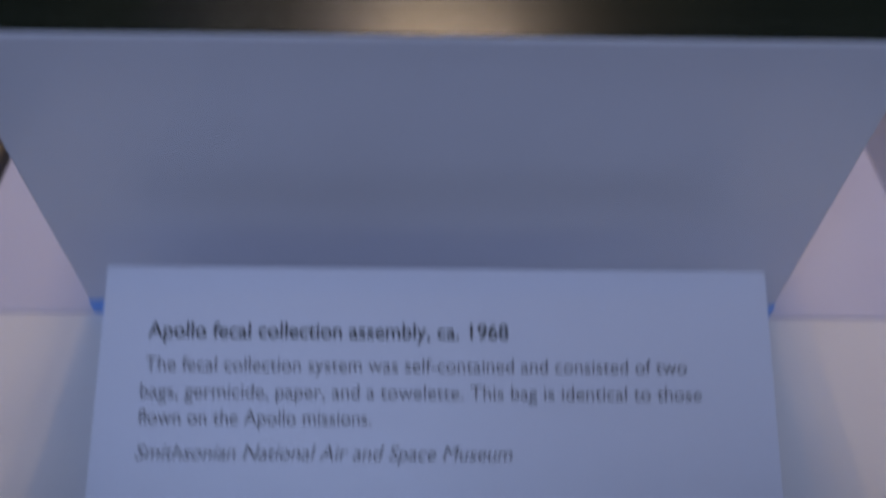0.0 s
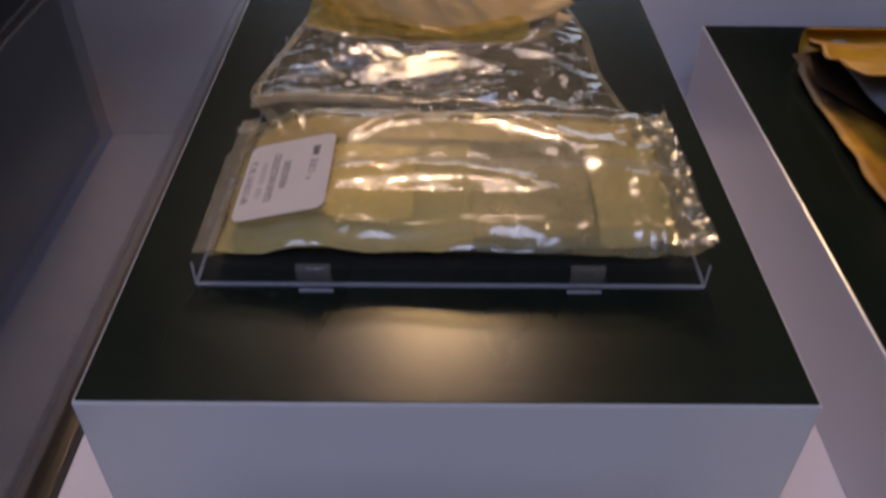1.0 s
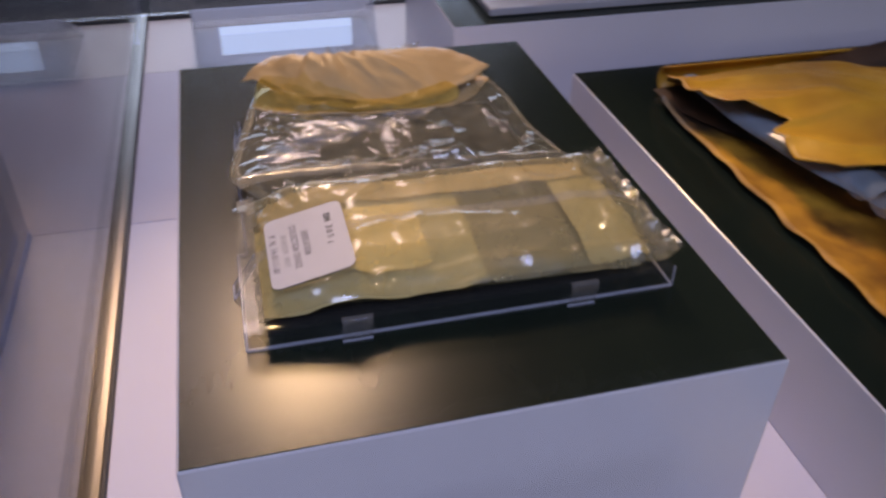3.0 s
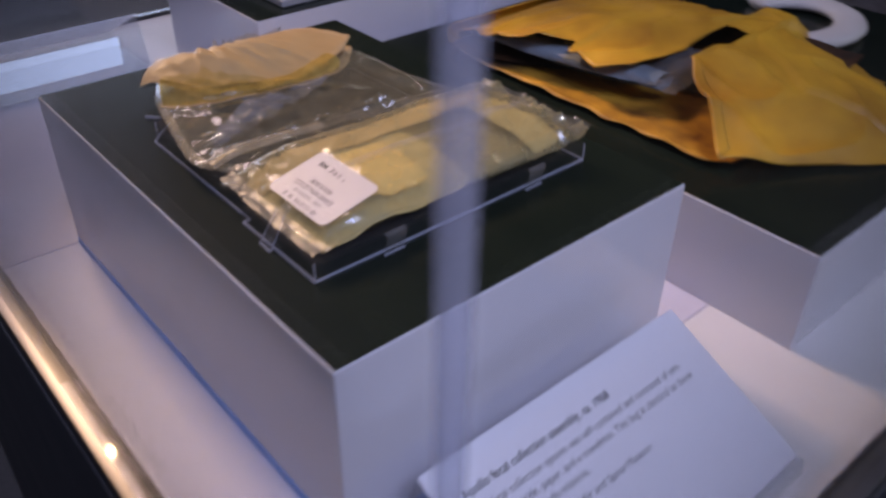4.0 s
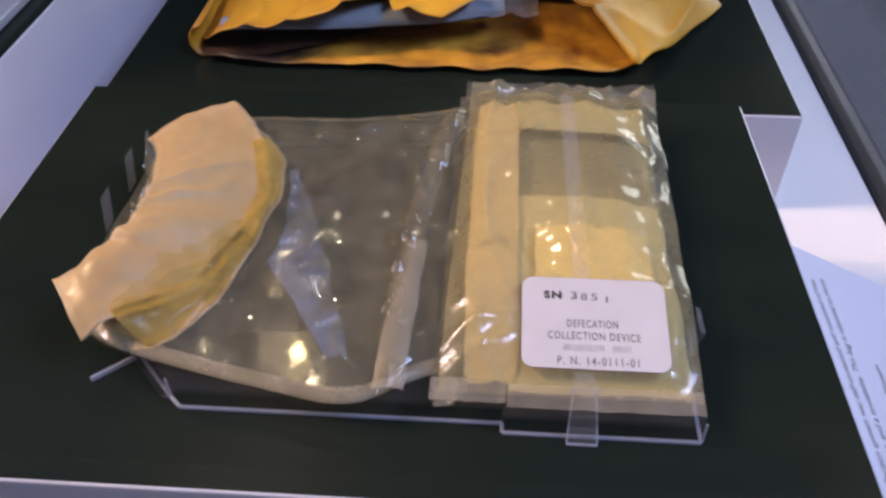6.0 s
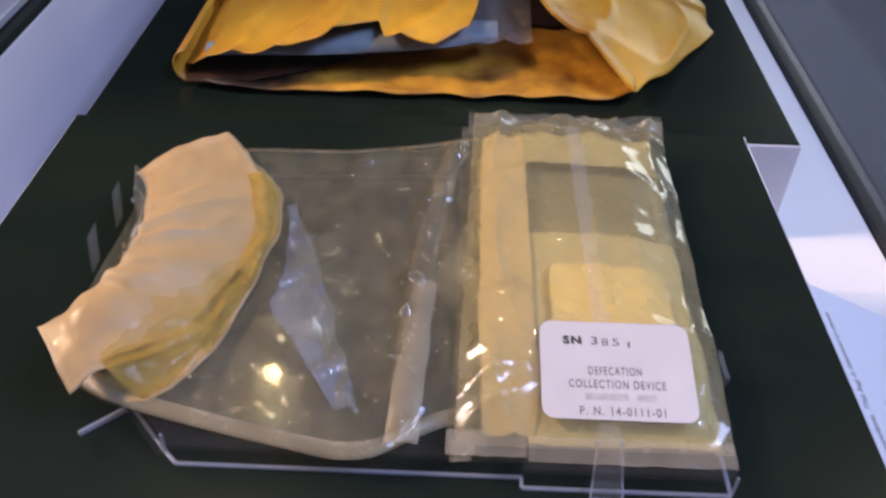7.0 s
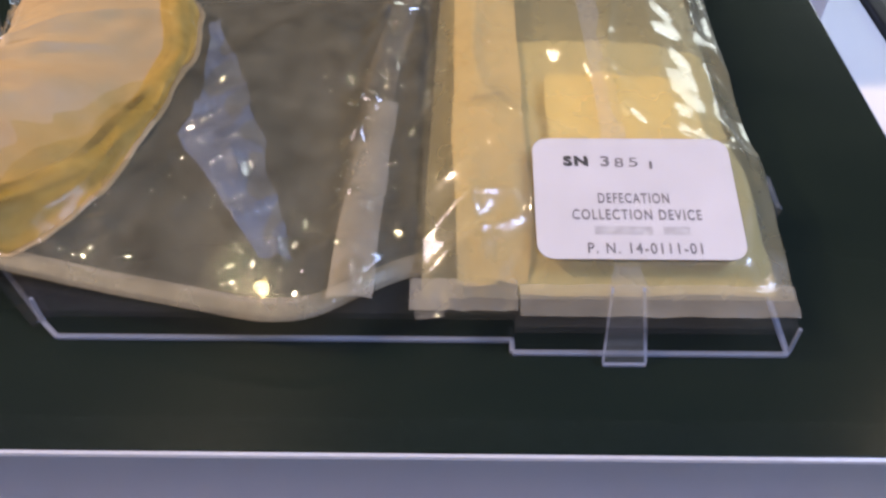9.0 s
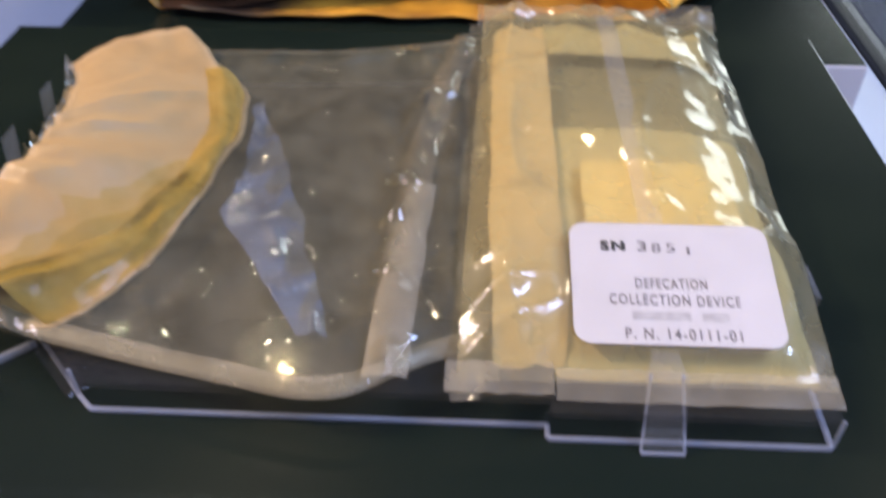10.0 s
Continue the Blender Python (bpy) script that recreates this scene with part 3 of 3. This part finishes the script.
def collection_bag():
    b = thing("specimen_bag", "clear yellowed plastic collection bag with a tan paper flange", "plastic bag", (0, 0, 0))
    top = part("clear_bag", sheet(150, 130, bag_top), FILM, b, "clear crinkled plastic film", True)
    part("back_film", sheet(24, 24, lambda u, v: (*bag_xy(u, v), RZ + 0.0008 + 0.0006 * wob(u * 3, v * 3, 1, 2))), FILM_BASE, top, "", True)

    def seam_near(u, v):
        x, y, z = bag_top(0.0, u)
        return x - 0.0005 + 0.0065 * v, y, RZ + 0.0016 + 0.0035 * v + 0.0005 * wob(u * 12, 0, 1) + 0.009 * max(0.0, u - 0.6)
    thick(part("side_seam", sheet(60, 3, seam_near), SEAM, top, "milky heat-sealed seam", True), 0.0006)

    def seam_far(u, v):
        x, y, z = bag_top(1.0, u)
        return x + 0.0005 - 0.006 * v, y, RZ + 0.0016 + 0.0035 * v
    thick(part("side_seam", sheet(60, 3, seam_far), SEAM, top, "milky heat-sealed seam", True), 0.0006)
    # fold that bridges bag and pouch
    fold = sheet(70, 10, lambda u, v: (0.046 + 0.215 * u, 0.2065 - sweep(0.046 + 0.215 * u) + 0.0125 * v + 0.002 * wob(u * 4, 0, 1), RZ + 0.0100 + 0.0022 * math.sin(v * math.pi) + (0.0006 + 0.0016 * u) * wob(u * 9.3, v * 2, 1, 5.4) + 0.0016 * u * crease(u * 7.7 + v, v, 1, 3.3, 2)))
    part("fold", fold, FOLD, top, "milky doubled fold of film", True)

    part("folded_edge", sheet(30, 6, lambda u, v: (0.042 + 0.092 * u, 0.2065 - 0.004 * u + (0.0145 - 0.003 * u) * v + 0.0012 * wob(u * 5, 0, 1, 2), RZ + 0.0072 + 0.0056 * min(1.0, u * 4) + 0.0016 * math.sin(v * math.pi) + 0.0006 * wob(u * 8, v * 2, 1, 1))), SEAM, top, "tan doubled film", True)

    # flap pouch
    pouch = part("pouch", sheet(140, 70, lambda u, v: pouch_top(0.030 + 0.970 * u, 0.96 * v)), POUCH_FILM, b, "yellowed clear film pouch", True)
    part("pouch_back", sheet(20, 12, lambda u, v: (*pouch_xy(0.07 + 0.86 * u, 0.07 + 0.74 * v), RZ + 0.0022)), POUCH_BACK, pouch, "", True)
    part("flap", sheet(60, 6, lambda u, v: (PX0 + (PX1 - PX0) * u, 0.184 + 0.009 * v + 0.0022 * wob(u * 6, v, 1, 4), RZ + 0.0040 + 0.005 * u + 0.003 * math.sin(u * 3.14) - 0.0015 * v + 0.0014 * wob(u * 10, v, 1))), MARGIN, pouch, "milky sealed flap", True)
    for u0, y0, y1 in ((0.0375, 0.0745, 0.1605), (0.0395, 0.161, 0.195)):
        part("pouch_seam", sheet(4, 24, lambda u, v, u0=u0, y0=y0, y1=y1: (u0 + 0.011 * u, y0 + (y1 - y0) * v, RZ + 0.0048 + 0.0022 * u + 0.0012 * wob(v * 9, u * 2, 1, 3))), SEAM, pouch, "milky sealed pouch edge", True)
    part("pouch_seam", sheet(6, 30, lambda u, v: (0.266 + 0.020 * u, 0.069 + 0.120 * v, RZ + 0.0125 + 0.003 * u + 0.004 * abs(wob(u * 2, v * 7, 1, 3)) + 0.003 * crease(u * 2 + v * 5, v * 3, 1, 3, 2))), MARGIN, pouch, "crumpled sealed pouch edge", True)

    def inlay(name, x0, x1, y0, y1, drop, m, label, n=16):
        def f(u, v):
            x = x0 + (x1 - x0) * u + 0.0016 * wob(v * 4, x0 * 90, 1, 2) * (1 if u < 0.5 else -1)
            y = y0 + (y1 - y0) * v + 0.0012 * wob(u * 5, y0 * 90, 1, 6)
            y += 0.0015 * (abs(2 * u - 1) ** 8) * (1 if v < 0.5 else -1)
            pu = (x - PX0) / (PX1 - PX0)
            pv = (y - 0.0685 - 0.006 * (1 - pu)) / 0.122
            return x, y, RZ + max(0.0028, pouch_h(pu, min(1, max(0, pv))) - drop)
        part(name, sheet(n, n, f), m, pouch, label, True)
    inlay("tissue_strip", 0.052, 0.262, 0.1560, 0.1815, 0.0050, CREAM_PAD, "cream folded tissue strip", 30)
    pen = sheet(10, 2, lambda u, v: (0.1252 + 0.0048 * u + 0.0009 * v + 0.0006 * math.sin(u * 5), 0.1748 - 0.0125 * u, RZ + pouch_h((0.1275 - PX0) / (PX1 - PX0), 0.82) - 0.0026))
    part("pen_stroke", pen, INK, pouch, "short grey pen stroke on the tissue")
    inlay("tissue_pad", 0.056, 0.143, 0.0900, 0.1480, 0.0035, YELLOW_PAD, "yellow tissue pad")
    inlay("tissue_sheet", 0.048, 0.172, 0.0775, 0.1615, 0.0075, PALE_SHEET, "pale yellow folded tissue sheet")
    inlay("tissue_sheet", 0.233, 0.272, 0.0775, 0.1620, 0.0060, PALE_SHADE, "pale yellow folded tissue sheet")

    thick(part("under_film", sheet(16, 12, lambda u, v: (0.168 + 0.08 * u, 0.0775 + 0.106 * v, RZ + 0.0075 + 0.003 * math.sin(v * 3.14) + 0.0008 * wob(u * 3, v * 3, 1, 2))), INNER_FILM, pouch, "folded olive inner film", True), 0.0004)

    # printed label, its own frame: right is toward the front, up is across the bag
    lm = Matrix(((0, 0.974, -0.226), (-1, 0, 0), (0, 0.226, 0.974))).to_4x4()
    lm.translation = (0.0775, 0.1215, 1.0822)
    lab = part("label", prism(rounded(0.0665, 0.0475, 0.0055), 0, 0.0003), LABEL_PAPER, pouch, "white paper label with rounded corners")
    lab.matrix_basis = lm

    def line(text, x, y, size, wid, ink, bold=0.0):
        words(text, size, ink, lab, Matrix.Translation((x, y, 0.00035)), width=wid, bold=bold, spacing=1.22)
    line("SN", -0.0230, 0.0125, 0.0052, 0.0080, INK_DARK, 0.00022)
    line("SN", -0.0224, 0.0120, 0.0050, 0.0078, INK_DARK)
    line("3", -0.0105, 0.0122, 0.0058, 0.0030, INK, 0.0001)
    line("8", -0.0058, 0.0118, 0.0054, 0.0030, INK)
    line("5", -0.0010, 0.0120, 0.0054, 0.0030, INK)
    line("1", 0.0058, 0.0112, 0.0045, 0.0010, INK)
    line("DEFECATION", -0.0125, -0.0026, 0.0055, 0.0232, INK, 0.00007)
    line("COLLECTION DEVICE", -0.0213, -0.0090, 0.0055, 0.0418, INK, 0.00007)
    line("P. N. 14-0111-01", -0.0172, -0.0216, 0.0055, 0.0362, INK, 0.00007)
    x = -0.0145
    for wd in (0.0185, 0.0085):
        bar = part("print_bar", prism([(x, -0.0147), (x + wd, -0.0147), (x + wd, -0.0116), (x, -0.0116)], 0.0003, 0.0004), INK_FAINT, lab, "grey printed bar")
        x += wd + 0.0035

    # paper flange: a sector of a ring, high along its inner rim and sloping down to the bag, doubled over
    fc = Vector((0.140, 0.390))
    ku = (0, 0.1, 0.2, 0.35, 0.5, 0.65, 0.8, 0.9, 1)
    rim_in = ((0.059, 0.055, 0.0488, 0.0484, 0.0439, 0.0422, 0.0420, 0.0453, 0.0655), (190.7, 207.7, 220.5, 234.9, 251, 265.7, 285.2, 311, 347), (0.025, 0.030, 0.033, 0.036, 0.035, 0.036, 0.035, 0.031, 0.024))
    rim_out = ((0.0945, 0.0860, 0.0915, 0.0925, 0.0965, 0.1035, 0.1115, 0.1180, 0.1250), (201.3, 212.7, 230.5, 254.3, 276.6, 295.2, 311.8, 322.5, 334), (0.0165, 0.0215, 0.0150, 0.0125, 0.0125, 0.0135, 0.016, 0.018, 0.0195))
    rim_low = ((0.0925, 0.1030, 0.1045, 0.0965, 0.0985, 0.1110, 0.1195, 0.1215, 0.1250), (210.8, 218, 231.3, 254.3, 276.6, 295.2, 308, 319, 334), (0.0050, 0.0080, 0.010, 0.0105, 0.011, 0.010, 0.008, 0.009, 0.0105))

    def smooth(u, ks):
        return float(np.mean(np.interp([u + 0.02 * d for d in range(-2, 3)], ku, ks)))

    def rim(u, table):
        r, a = smooth(u, table[0]), radians(smooth(u, table[1]))
        return Vector((fc.x + r * math.cos(a), fc.y + r * math.sin(a), RZ + smooth(u, table[2])))

    def flange(u, v):
        """From the outer lip over the top to the inner fold, then back underneath to the lower lip."""
        top = v < 0.5
        k = 1 - 2 * v if top else 2 * v - 1
        p = rim(u, rim_in).lerp(rim(u, rim_out if top else rim_low), k)
        belly = math.sin(math.pi * k ** 0.75)
        lift = 0.0042 * belly if top else -(0.0075 - 0.003 * u) * belly - 0.0015 * min(1.0, k * 6)
        pleat = (0.0009 * crease(u * 8.5 + 0.6 * k, k * 1.1, 1, 4.3, 2) + 0.0009 * wob(u * 21, k * 6, 1, 8)) * (0.45 + 0.9 * u)
        wave = 0.0022 * wob(u * 6.3, k * 2, 1, 2.2) + 0.0016 * wob(u * 15, k, 1, 6.1) * (1 - k)
        p.x += 0.0016 * wob(u * 13, k * 2, 1, 5) + 0.0012 * wob(u * 34, k, 1, 3) * (1 if k > 0.8 else 0)
        p.y += 0.0018 * wob(u * 11, k * 2, 1, 9)
        return p.x, p.y, max(RZ + 0.0035, p.z + lift + pleat + wave - 0.0008)
    ring = thick(part("paper_flange", sheet(120, 60, flange), TAN_PAPER, b, "tan crepe paper flange, folded double", True), 0.0005)

    def wrap(u, v):
        x, y, z = flange(0.02 + 0.94 * u, 0.03 + 0.44 * v)
        return x, y, z + 0.0012 + 0.0012 * abs(wob(u * 16, v * 7, 1, 12))
    part("flange_wrap", sheet(70, 24, wrap), WRAP, ring, "clear glossy film over the flange", True)

    def stain(u, v, reach, seed):
        """Yellowed adhesive that laps unevenly over the paper's outer lip."""
        lap = (0.20 * reach * math.exp(-((u - 0.24) / 0.26) ** 2) + 0.004) * (1 + 0.5 * wob(u * 7, 0, 1, seed) + 0.3 * wob(u * 19, 0, 1, seed + 3))
        x, y, z = flange(0.10 + 0.70 * u, lap * (1 - v))
        return x, y, z + 0.0004 + 0.0004 * reach
    for reach, seed in ((1.1, 2.0), (0.6, 4.4)):
        part("adhesive_stain", sheet(90, 12, lambda u, v, reach=reach, seed=seed: stain(u, v, reach, seed)), YELLOW_STAIN, ring, "yellow translucent adhesive", True)

    def apron(u, v):
        """Film that runs from the paper's outer lip down to the lower lip."""
        w = 0.095 + 0.715 * u
        a, lip, c = Vector(flange(w, 0.060)), Vector(flange(w, 0.0)), Vector(flange(w, 0.985))
        p = a.lerp(lip + (lip - a) * 0.7, v).lerp((lip + (lip - a) * 0.7).lerp(c, v), v)
        n = 0.0006 * math.sin(math.pi * v) + 0.0012 * wob(u * 12, v * 3, 1, 6) * min(1.0, v * 4) + 0.0012 * crease(u * 6 + v * 0.8, v, 1, 7.7, 2) * math.sin(math.pi * v)
        return p.x, p.y, p.z + 0.0009 + n
    part("adhesive_film", sheet(90, 20, apron), YELLOW_FILM, ring, "yellow translucent adhesive film", True)

    def back_wrap(u, v):
        p = rim(0.40 + 0.60 * u, rim_in)
        d = (Vector((fc.x, fc.y, p.z)) - p).normalized() * (0.010 * v - 0.001)
        return p.x + d.x, p.y + d.y, p.z + 0.002 - 0.018 * v + 0.004 * wob(u * 14, v * 3, 1, 9) + 0.003 * crease(u * 12, v * 2, 1, 5, 2)
    part("back_wrap", sheet(50, 10, back_wrap), FILM, ring, "crumpled clear film behind the flange", True)

    vx, va, vb = (0.046, 0.070, 0.092, 0.112, 0.150, 0.194), (0.2300, 0.2370, 0.2440, 0.2510, 0.2640, 0.2825), (0.2385, 0.2530, 0.2680, 0.2815, 0.2800, 0.2870)

    def veil(u, v):
        x = 0.194 - 0.137 * v
        ya, yb = np.interp(x, vx, va), np.interp(x, vx, vb)
        y = ya + (yb - ya) * u + 0.0035 * wob(v * 8, u * 1.5, 1, 3)
        return x, y, RZ + 0.0085 + 0.24 * (y - ya) + 0.0024 * wob(x, y, 45, 8) + 0.0038 * crease(x, y, 46, 3, 3) - 0.0015 * v
    part("inner_film", sheet(24, 50, veil), VEIL, ring, "loose clear inner film, blue reflection in its tint", True)
    return b


collection_bag()


# ---- straps that hold the bag to the riser ----
def strap(name_label, f, n=60):
    s = thing("strap", name_label, "strap", (0, 0, 0), "clear straps round the bag")
    part("band", sheet(n, 3, f), STRAP, s, "", True)
    return s


def cross_strap():
    pts = [(0.0330, 1.0515), (0.0335, 1.0535), (0.046, 1.0715)]
    for k in range(1, 40):
        u = k / 40
        pu = 0.035 + 0.955 * u
        pts.append((PX0 + (PX1 - PX0) * pu, RZ + pouch_h(pu, 0.46) + 0.0004))
    pts += [(0.2865, 1.072), (0.2875, 1.0515)]
    n = len(pts) - 1

    def f(u, v):
        k = min(n - 1, int(u * n))
        q = u * n - k
        (xa, za), (xb, zb) = pts[k], pts[k + 1]
        w = 0.0135 if k < 3 else 0.0085
        return xa + (xb - xa) * q, 0.1265 + (v - 0.5) * w, za + (zb - za) * q
    return f, n


f, n = cross_strap()
across = strap("clear narrow plastic strap across the pouch", f, n)
part("edge", box(0.0322, 0.0334, 0.1196, 0.1334, 1.0502, 1.0514, 0.0003), ACRYLIC_EDGE, across, "bright cut edge")
for y in (0.1197, 0.1333):
    va, vb = Vector((0.0332, y, 1.0512)), Vector((0.0470, 0.1265 + (y - 0.1265) * 0.72, 1.0720))
    bm = box(0, (vb - va).length, -0.0004, 0.0004, -0.0004, 0.0004)
    bm.transform(Matrix.Translation(va) @ (vb - va).to_track_quat("X", "Z").to_matrix().to_4x4())
    part("edge", bm, ACRYLIC_EDGE, across, "bright cut edge")


def hook(x0):
    pts = [(0.0695, 1.0512), (0.0690, 1.0530), (0.0668, 1.0630), (0.0662, 1.0672), (0.0690, 1.0682)]
    n = len(pts) - 1

    def f(u, v):
        k = min(n - 1, int(u * n))
        q = u * n - k
        (ya, za), (yb, zb) = pts[k], pts[k + 1]
        return x0 + 0.0165 * v, ya + (yb - ya) * q, za + (zb - za) * q
    s = strap("clear plastic hook strap over the pouch edge", f, n * 3)
    part("edge", box(x0 - 0.0002, x0 + 0.0167, 0.0686, 0.0700, 1.0502, 1.0514, 0.0003), ACRYLIC_EDGE, s, "bright cut edge")


hook(0.088)
hook(0.2185)
for x0 in (0.158, 0.196):
    strap("clear plastic tab behind the paper flange", lambda u, v, x0=x0: (x0 + 0.012 * v, 0.390 - 0.004 * u, 1.052 + 0.026 * u), 8)


# ---- yellow pouch ----
def yellow_pouch():
    p = thing("yellow_pouch", "open mustard yellow coated pouch with a grey liner", "pouch", (0, 0, 0))
    Z = 0.9885
    ly = (-0.050, -0.02, 0.02, 0.048, 0.08, 0.118, 0.138, 0.146, 0.176, 0.184, 0.190, 0.219, 0.262, 0.268, 0.315, 0.364, 0.412, 0.432, 0.446)
    lx = (0.595, 0.550, 0.492, 0.450, 0.477, 0.497, 0.520, 0.640, 0.640, 0.530, 0.495, 0.474, 0.482, 0.502, 0.468, 0.460, 0.462, 0.474, 0.500)
    lz = (0.003, 0.004, 0.006, 0.012, 0.041, 0.062, 0.068, 0.056, 0.056, 0.050, 0.045, 0.042, 0.047, 0.053, 0.047, 0.040, 0.030, 0.016, 0.004)

    def upper(u, v):
        y = -0.050 + 0.496 * u
        xa = np.interp(y, ly, lx)
        x = xa + (0.775 - 0.03 * math.cos(u * 6) - 0.075 * math.exp(-((y + 0.05) / 0.05) ** 2) - xa) * v
        za = np.interp(y, ly, lz)
        end = max(0.0, math.sin(math.pi * min(1, max(0, u)))) ** 0.5
        body = 0.058 * end
        z = za + (body - za) * min(1, v * 2.2) if v < 0.45 else body * (1 - ((v - 0.45) / 0.55) ** 2) + 0.003
        z += (0.0070 * wob(x, y, 15, 3) + 0.0060 * crease(x + 0.5 * y, y, 13, 8, 3)) * min(1, end * 1.4)
        return x + 0.004 * wob(0, y, 40, 2) * (1 - v), y + 0.006 * wob(x, 0, 22, 5) * (abs(2 * u - 1) ** 4), Z + max(0.003, z)
    thick(part("upper_panel", sheet(200, 60, upper), MUSTARD, p, "creased mustard yellow panel", True), 0.0012)

    def hem(u, v):
        x, y, z = upper(0.200 + 0.165 * u, 0.004 + 0.050 * v)
        return x, y, z + 0.0018 - 0.001 * v
    thick(part("hem", sheet(40, 5, hem), MUSTARD, p, "stitched mustard hem", True), 0.0010)

    def lower(u, v):
        y = 0.045 + 0.395 * u
        lip = 0.456 + 0.004 * wob(y, 0, 30, 4) + 0.03 * max(0, (u - 0.88) / 0.12) ** 2 + 0.012 * max(0, (0.06 - u) / 0.06)
        x = lip + (0.78 - lip) * v
        z = 0.0015 + (0.0045 + 0.004 * wob(y, 0, 24, 7)) * math.exp(-v * 14) + 0.004 * abs(wob(x, y, 22, 1))
        return x, y, Z + max(0.0012, z)
    thick(part("lower_panel", sheet(90, 40, lower), LOWER_LINING, p, "orange inner side of the lower panel, dark brown at one end", True), 0.0012)

    def liner(u, v):
        y = 0.165 + 0.255 * u
        a = v * math.pi * 1.5
        r = 0.010 + 0.005 * math.sin(u * 4)
        return 0.492 + 0.03 * (1 - u) - r * math.cos(a) * 1.6 + 0.004 * wob(y, v, 20), y, Z + 0.022 + 0.010 * (1 - u) + r * math.sin(a) * 0.9
    part("liner", sheet(50, 16, liner), LINER, p, "rolled grey-blue plastic liner", True)

    def clear_bit(u, v):
        y = 0.135 + 0.080 * u
        x = 0.498 + 0.09 * v
        return x, y, Z + 0.034 + 0.014 * v + 0.004 * wob(x, y, 60) + 0.003 * crease(x, y, 50, 2)
    def end_loop(u, v):
        a = math.pi * (v - 0.5)
        return 0.472 + 0.27 * u, 0.434 + 0.012 * math.cos(a), Z + 0.016 + 0.0145 * math.sin(a)
    thick(part("end_fold", sheet(20, 10, end_loop), MUSTARD, p, "folded closed end", True), 0.0012)

    # sheet added to darken the pouch's inside
    def inside_shade(u, v):
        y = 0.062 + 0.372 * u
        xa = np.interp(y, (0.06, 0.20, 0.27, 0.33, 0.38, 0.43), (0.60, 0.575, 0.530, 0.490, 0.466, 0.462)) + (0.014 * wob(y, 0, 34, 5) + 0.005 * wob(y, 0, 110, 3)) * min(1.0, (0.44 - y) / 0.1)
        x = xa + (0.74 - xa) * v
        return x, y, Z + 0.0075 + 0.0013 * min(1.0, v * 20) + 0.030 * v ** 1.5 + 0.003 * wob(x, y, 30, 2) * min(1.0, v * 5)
    part("inside_shade", sheet(40, 24, inside_shade), INSIDE_SHADE, p, "dark sheet for the shade inside, with brown patches", True)
    part("inner_bag", sheet(24, 24, clear_bit), STRAP, p, "crumpled clear inner bag", True)
    return p


yellow_pouch()


# ---- things behind and beyond ----
def grey_tray():
    t = thing("grey_tray", "shallow grey tray with a beige folded cloth", "tray", (0.337, 0.604, 1.02))
    part("tray", box(0, 0.40, 0, 0.215, 0.0005, 0.010, 0.002), GREY_TRAY, t, "shallow grey acrylic tray")
    bm = prism([(0.02, 0.055), (0.12, 0.050), (0.155, 0.066), (0.20, 0.070), (0.235, 0.045), (0.262, 0.030), (0.276, 0.036), (0.26, 0.10), (0.24, 0.19), (0.03, 0.19)], 0.0105, 0.019, 0.002)
    part("cloth", bm, BEIGE_CLOTH, t, "beige folded cloth")
    part("tag", box(0.215, 0.275, 0.150, 0.163, 0.0195, 0.0215, 0.0005), LABEL_PAPER, t, "white paper tag")


grey_tray()


def white_ring():
    bm = bmesh.new()
    n, k, R, r = 40, 12, 0.088, 0.021
    rows = []
    for i in range(n + 1):
        a = radians(-145 + 215 * i / n)
        rows.append([bm.verts.new((R * math.cos(a) + r * math.cos(b) * math.cos(a), R * 0.8 * math.sin(a) + r * math.cos(b) * math.sin(a), r * 0.45 * math.sin(b)))
                     for b in (2 * math.pi * j / k for j in range(k))])
    for i in range(n):
        for j in range(k):
            bm.faces.new((rows[i][j], rows[i + 1][j], rows[i + 1][(j + 1) % k], rows[i][(j + 1) % k]))
    bm.faces.new(rows[0]), bm.faces.new(rows[-1])
    bmesh.ops.recalc_face_normals(bm, faces=bm.faces[:])
    ob = link("rubber_cuff", bm, WHITE_RUBBER, True)
    ob.location = (0.865, 0.215, 0.988 + 0.0096)
    tagged(ob, "off-white rubber cuff lying on the black plinth top", "cuff")


white_ring()


# ---- lamp heads on the ceiling ----
def lamp_head(eye):
    t = thing("track_light", "black ceiling track spotlight with a warm lens", "lamp", (eye[0], eye[1], eye[2]), "track spotlights")
    m = look(eye, (0.22, 0.22, 1.0))
    t.matrix_basis = m
    bm = bmesh.new()
    bmesh.ops.create_cone(bm, cap_ends=False, segments=24, radius1=0.055, radius2=0.065, depth=0.16)
    bmesh.ops.translate(bm, vec=(0, 0, 0.085), verts=bm.verts[:])
    thick(part("housing", bm, RAIL_DARK, t, "black cylindrical housing", True), 0.003)
    part("bracket", box(-0.01, 0.01, -0.01, 0.01, 0.16, 0.40, 0.002), RAIL_DARK, t)
    return t


for eye, k in SPOTS:
    lamp_head(eye)
